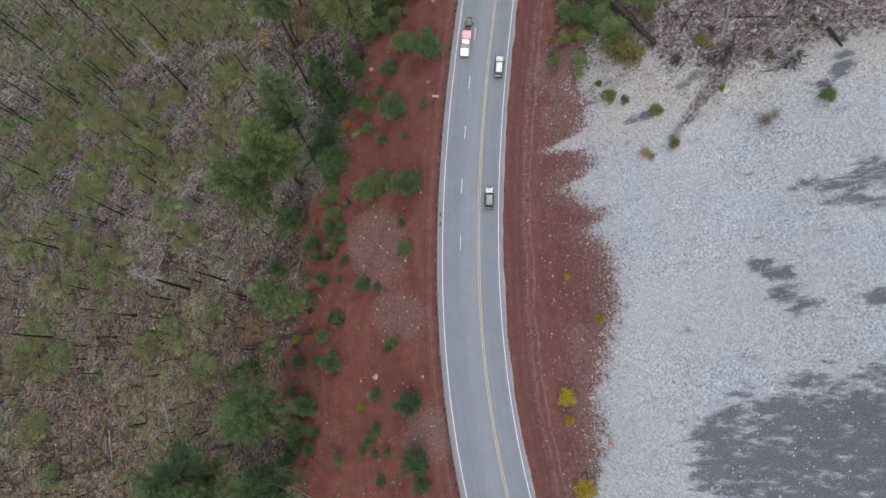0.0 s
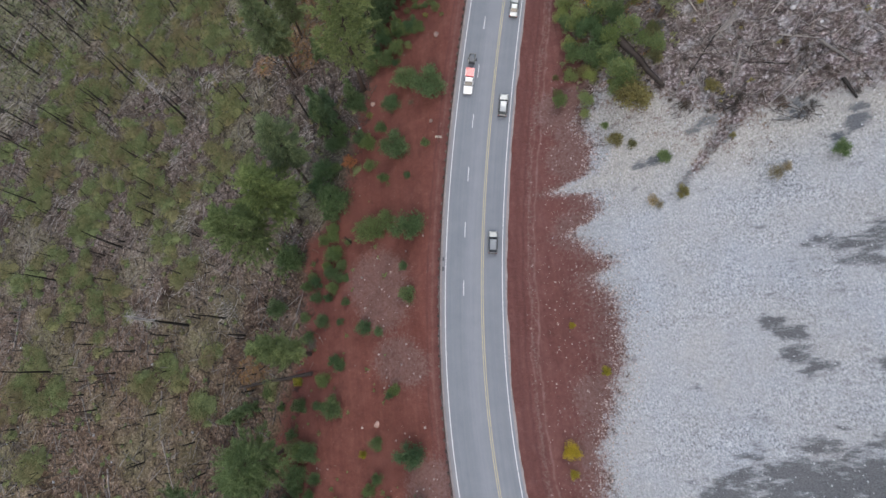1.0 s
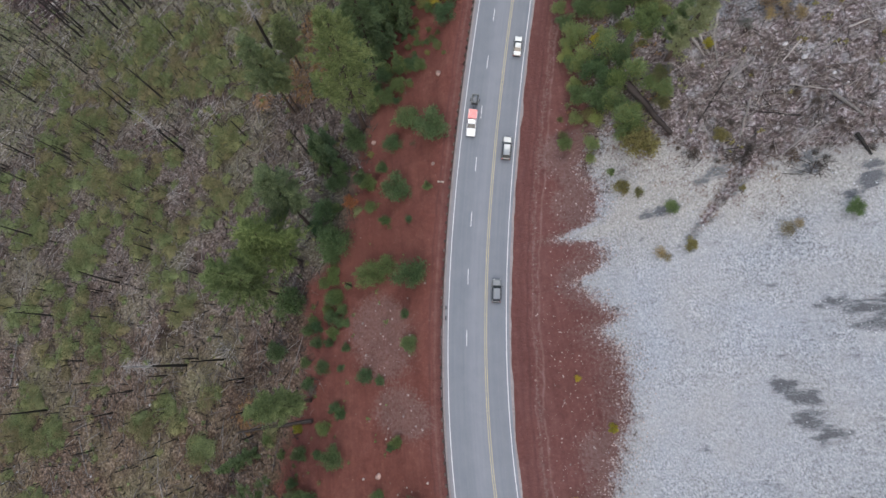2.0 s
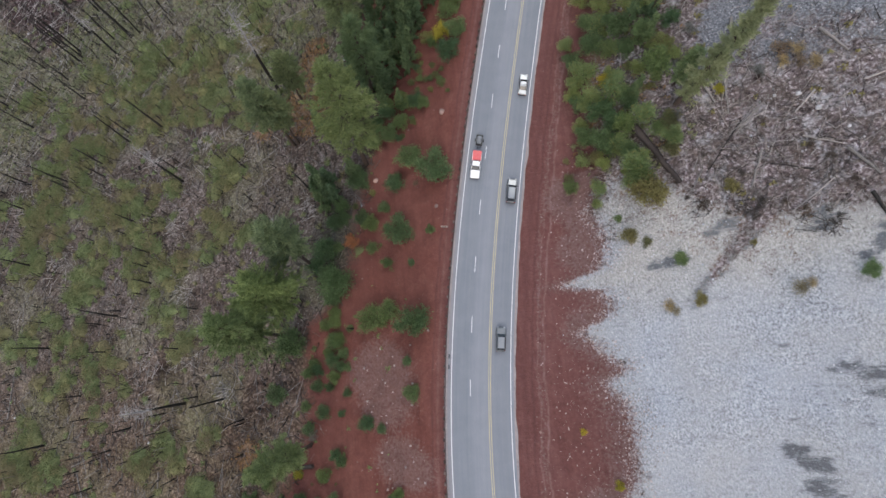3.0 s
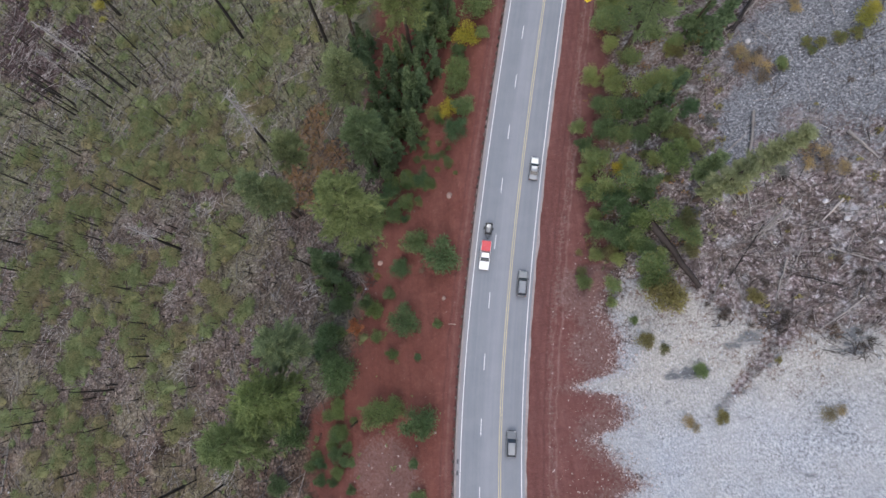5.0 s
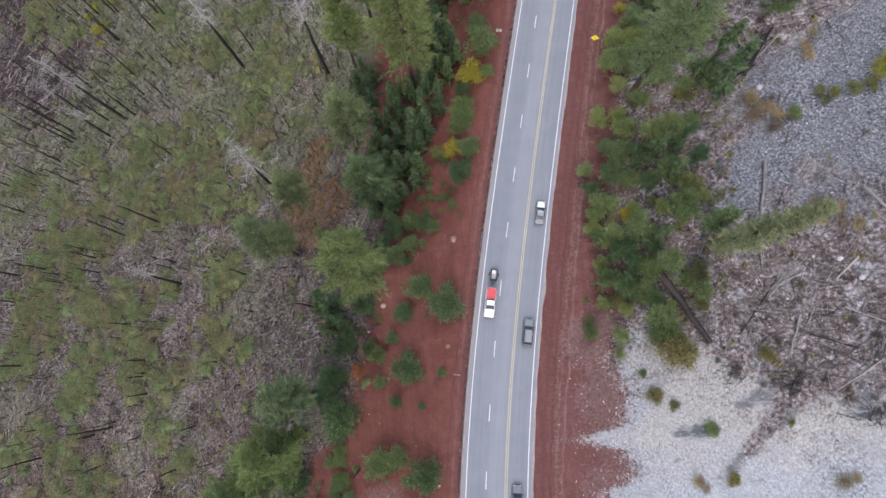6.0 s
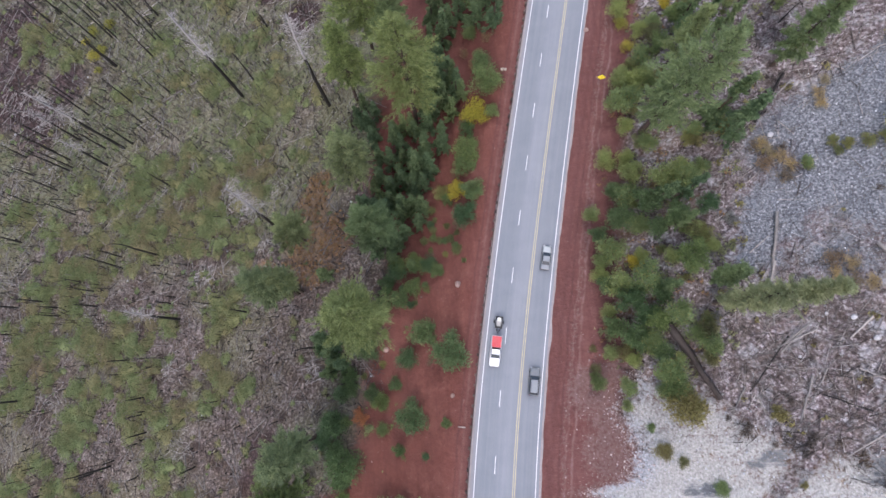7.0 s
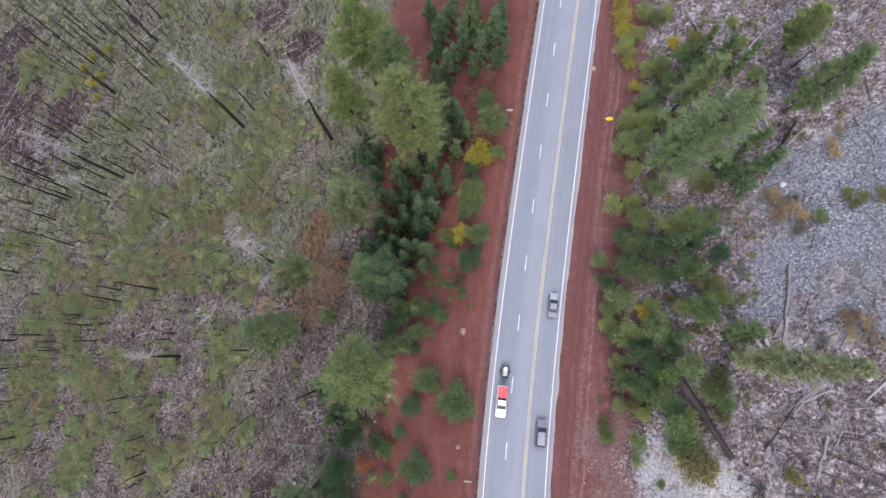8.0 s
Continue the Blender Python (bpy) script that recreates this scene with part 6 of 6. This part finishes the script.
def mounds(name, label, x, y, r, seed, material, per_area=66.0, leaf=0.17, tall=0.8):
    """Low bushes: a dark twiggy heart each, under a loose dome of small leaves that thins out towards an uneven edge."""
    rng = np.random.default_rng(seed)
    k = len(x)
    rings, sides = np.array([0.80, 0.62, 0.36]), 8
    az = np.linspace(0, 2 * np.pi, sides, endpoint=False)
    phase = rng.uniform(0, 6.28, k)

    def outline(a, ph):
        return 0.86 + 0.20 * np.sin(a * 2 + ph) + 0.15 * np.sin(a * 3 + 2.1 * ph) + 0.10 * np.sin(a * 5 + 3.7 * ph)
    edge_r = outline(np.tile(az, (k, 1)), phase[:, None]) * r[:, None]
    rad = edge_r[:, None, :] * rings[None, :, None] * rng.uniform(0.85, 1.15, (k, 3, sides))
    px, py = x[:, None, None] + rad * np.cos(az), y[:, None, None] + rad * np.sin(az)
    rise = tall * r ** 0.6 * rng.uniform(0.7, 1.3, k)
    up = rise[:, None, None] * np.array([0.0, 0.42, 0.66])[None, :, None] * rng.uniform(0.7, 1.25, (k, 3, sides))
    ringed = np.stack([px, py, height(px, py) + up - 0.08], -1).reshape(k, -1, 3)
    top = np.stack([x, y, height(x, y) + 0.72 * rise], -1)[:, None]
    v1 = np.concatenate([ringed, top], 1)
    j = np.arange(sides)
    q = (j + 1) % sides
    cells = np.concatenate([np.stack([j + a, q + a, q + a + sides, j + a, q + a + sides, j + a + sides], -1).reshape(-1, 3) for a in (0, sides)])
    caps = np.stack([j + 2 * sides, q + 2 * sides, np.full(sides, 3 * sides)], -1)
    count = np.maximum(8, (per_area * r * r).astype(int))
    own = np.repeat(np.arange(k), count)
    a = rng.uniform(0, 2 * np.pi, len(own))
    share = rng.uniform(size=len(own)) ** 0.58 * rng.uniform(0.85, 1.25, len(own))
    reach = outline(a, phase[own]) * r[own]
    lx, ly = x[own] + share * reach * np.cos(a), y[own] + share * reach * np.sin(a)
    lz = height(lx, ly) + rise[own] * np.sqrt(np.clip(1 - (share / 1.2) ** 2, 0, 1)) * rng.uniform(0.7, 1.25, len(own)) + 0.05
    aim = np.stack([np.cos(a) * share, np.sin(a) * share, np.full(len(own), 0.5)], -1)
    v2, f2 = leaves(np.stack([lx, ly, lz], -1), leaf, rng, 0.2, 0.5, aim, 0.9)
    base = (np.arange(k) * v1.shape[1])[:, None, None]
    hearts = (np.concatenate([cells, caps])[None] + base).reshape(-1, 3)
    me = mesh_of(name, np.concatenate([v1.reshape(-1, 3), v2]), np.concatenate([hearts, f2 + v1.shape[1] * k]), material)
    mark = rng.uniform(size=k)
    hue = me.attributes.new("bush", "FLOAT", "POINT")
    hue.data.foreach_set("value", np.concatenate([np.repeat(mark, v1.shape[1]), np.repeat(mark[own], 3)]).astype(np.float32))
    tagged(new(name, me), label, "brush", kind="stuff")


# larger masses of brush: x, y, radius
BRUSH_A = [
    (-105.5, 105.5, 9.8), (-87.2, 106.4, 6.5), (-72.9, 107.7, 6.1), (-110.7, 98.2, 8.0), (-122.5, 96.2, 6.3),
    (-60.9, 89.8, 4.4), (-64.1, 83.1, 4.5), (-98.4, 86.2, 7.8), (-80.4, 80.2, 6.5), (-94.1, 74.1, 6.6),
    (-120.1, 75.9, 6.6), (-100.9, 68.9, 6.0), (-86.6, 63.9, 5.7), (-64.0, 66.7, 3.8), (-107.4, 59.4, 5.5),
    (-76.6, 62.1, 4.1), (-56.1, 167.4, 6.3), (-67.1, 153.7, 4.8), (-81.1, 128.4, 5.5), (-71.8, 125.1, 5.2),
    (-88.4, 124.6, 4.9), (-52.7, 128.3, 4.9), (-51.2, 120.1, 4.2), (-64.6, 120.6, 5.0), (-133.3, 181.1, 6.0),
    (-119.2, 175.7, 4.2), (-83.0, 170.7, 5.3), (-61.9, 182.7, 6.0), (-78.6, 156.4, 3.9), (-132.2, 122.7, 5.8),
    (-108.1, 127.9, 4.1), (-120.4, 80.4, 6.2),
]
BRUSH_B = [
    (-127.0, 64.7, 5.8), (-110.6, 45.8, 5.6), (-73.3, 39.6, 3.1), (-97.6, 24.5, 3.7), (-74.4, 12.7, 2.6),
    (-119.4, -6.2, 3.6), (-111.1, -18.0, 3.5), (-55.9, 65.2, 2.7), (-107.6, 104.7, 13.5), (-85.8, 111.4, 8.6),
    (-73.6, 109.6, 8.3), (-91.4, 79.1, 10.0), (-108.5, 89.1, 8.7), (-84.6, 59.8, 6.7), (-70.3, 63.7, 5.3),
    (-101.9, 58.9, 6.0), (-112.8, 34.4, 11.0), (-96.2, 35.2, 7.4), (-121.1, 18.0, 9.2), (-126.2, 9.3, 7.5),
    (-112.2, 10.9, 5.5), (-60.1, 82.7, 4.7), (-63.6, 72.8, 3.6), (-58.4, 104.9, 7.8), (-124.7, 48.1, 7.7),
    (-135.4, 81.6, 9.4), (-78.6, 46.9, 5.3), (-65.8, 17.4, 3.8), (-47.8, 6.9, 2.0), (-77.7, 16.0, 3.4),
    (-84.3, 10.9, 3.4), (-42.3, -6.2, 1.4),
]
BRUSH_C = [
    (-67.5, 6.3, 3.8), (-123.6, 88.9, 6.9), (-50.8, 141.1, 7.6), (-38.9, 139.9, 5.8), (-56.0, 127.2, 6.6),
    (-88.3, 127.9, 7.5), (-76.8, 117.8, 6.3), (-97.3, 119.2, 6.9), (-47.4, 152.6, 5.2), (-65.3, 155.1, 5.2),
    (-73.9, 132.3, 4.3), (-37.5, 124.9, 3.0), (-116.7, 115.3, 6.2), (-61.1, 112.2, 4.9), (-98.2, 155.1, 4.2),
    (-52.6, 164.8, 3.7), (-82.0, 192.7, 5.7), (-134.3, 190.0, 6.6),
]
BRUSH = BRUSH_A + BRUSH_B + BRUSH_C
bx, by, br = [], [], []
for cx, cy, cr in BRUSH:
    for k in range(int(3 + cr * 0.9 + cr * cr * 0.075)):
        a, q = rng.uniform(0, 6.28), cr * rng.uniform() ** 0.55 * 1.1
        bx.append(cx + q * math.cos(a) * 1.1)
        by.append(cy + q * math.sin(a) * 0.9)
        br.append(rng.uniform(1.1, 2.3) + 1.9 * rng.uniform() ** 2)
x, y = on_ground(rng, 1500, -180, -18, -52, 236, lambda x, y: forest_weight(x, y) * (0.4 + 0.6 * (np.sin(x * 0.11 + 1) * np.sin(y * 0.09 + x * 0.05) > -0.1)))
mounds("olive_brush", "low olive green brush over the forest floor", np.append(x, bx), np.append(y, by), np.append(rng.uniform(0.35, 0.9, len(x)) + 0.9 * rng.uniform(size=len(x)) ** 3, br), 41, M_BRUSH)
x, y = on_ground(rng, 480, -180, -18, -52, 236, forest_weight)
brush("green_brush", "low green brush over the forest floor", x, y, rng.uniform(0.3, 1.0, len(x)), 42, M_LEAF, 24.0, 0.26)
x, y = on_ground(rng, 9500, -180, -30, 70, 236, lambda x, y: forest_weight(x, y) * soft(y, 75, 120) * (0.06 + 0.94 * soft(zones(x, y)[4], 0.5, 0.95)))
brush("sage_brush", "small pale green plants over the upper forest floor", x, y, rng.uniform(0.35, 1.25, len(x)), 46, M_SAGE, 32.0, 0.21)
x, y = on_ground(rng, 420, -52, -11, -45, 165, lambda x, y: zones(x, y)[0] * np.clip((-15 - off(x, y)) / 18, 0, 1))
brush("bank_brush", "small green plants on the red slope", x, y, rng.uniform(0.15, 0.75, len(x)), 43, M_LEAF, 45, 0.17, 0.9)
x, y = on_ground(rng, 700, 22, 85, 62, 175, lambda x, y: soft(off(x, y), 12, 16) * (1 - soft(off(x, y), 32, 40)))
brush("thicket_brush", "low green and brown undergrowth above the road", x, y, rng.uniform(0.3, 1.2, len(x)), 44, M_SAGE, 26.0)
x, y = on_ground(rng, 620, 22, 60, 64, 150, lambda x, y: soft(off(x, y), 11, 15) * (1 - soft(off(x, y), 28, 36)) * (np.sin(x * 0.6 + 2) * np.sin(y * 0.45 + 0.4 * x) > 0.05))
brush("thicket_litter", "rusty brown withered plants between the shrubs", x, y, rng.uniform(0.3, 0.9, len(x)), 48, M_BRACKEN, 26.0, 0.17, 0.6)
x, y = on_ground(rng, 160, 30, 80, 45, 170, slash_weight)
brush("slash_brush", "dull olive weeds among the slash", x, y, rng.uniform(0.3, 1.1, len(x)), 45, M_OLIVE, 26.0)
x, y = on_ground(rng, 5200, -62, -25, 5, 118, lambda x, y: forest_weight(x, y) * np.clip(zones(x, y)[5], 0, 1))
brush("rusty_litter", "low rusty brown bracken on the forest floor", x, y, rng.uniform(0.2, 0.6, len(x)), 47, M_BRACKEN, 18.0, 0.2, 0.6)
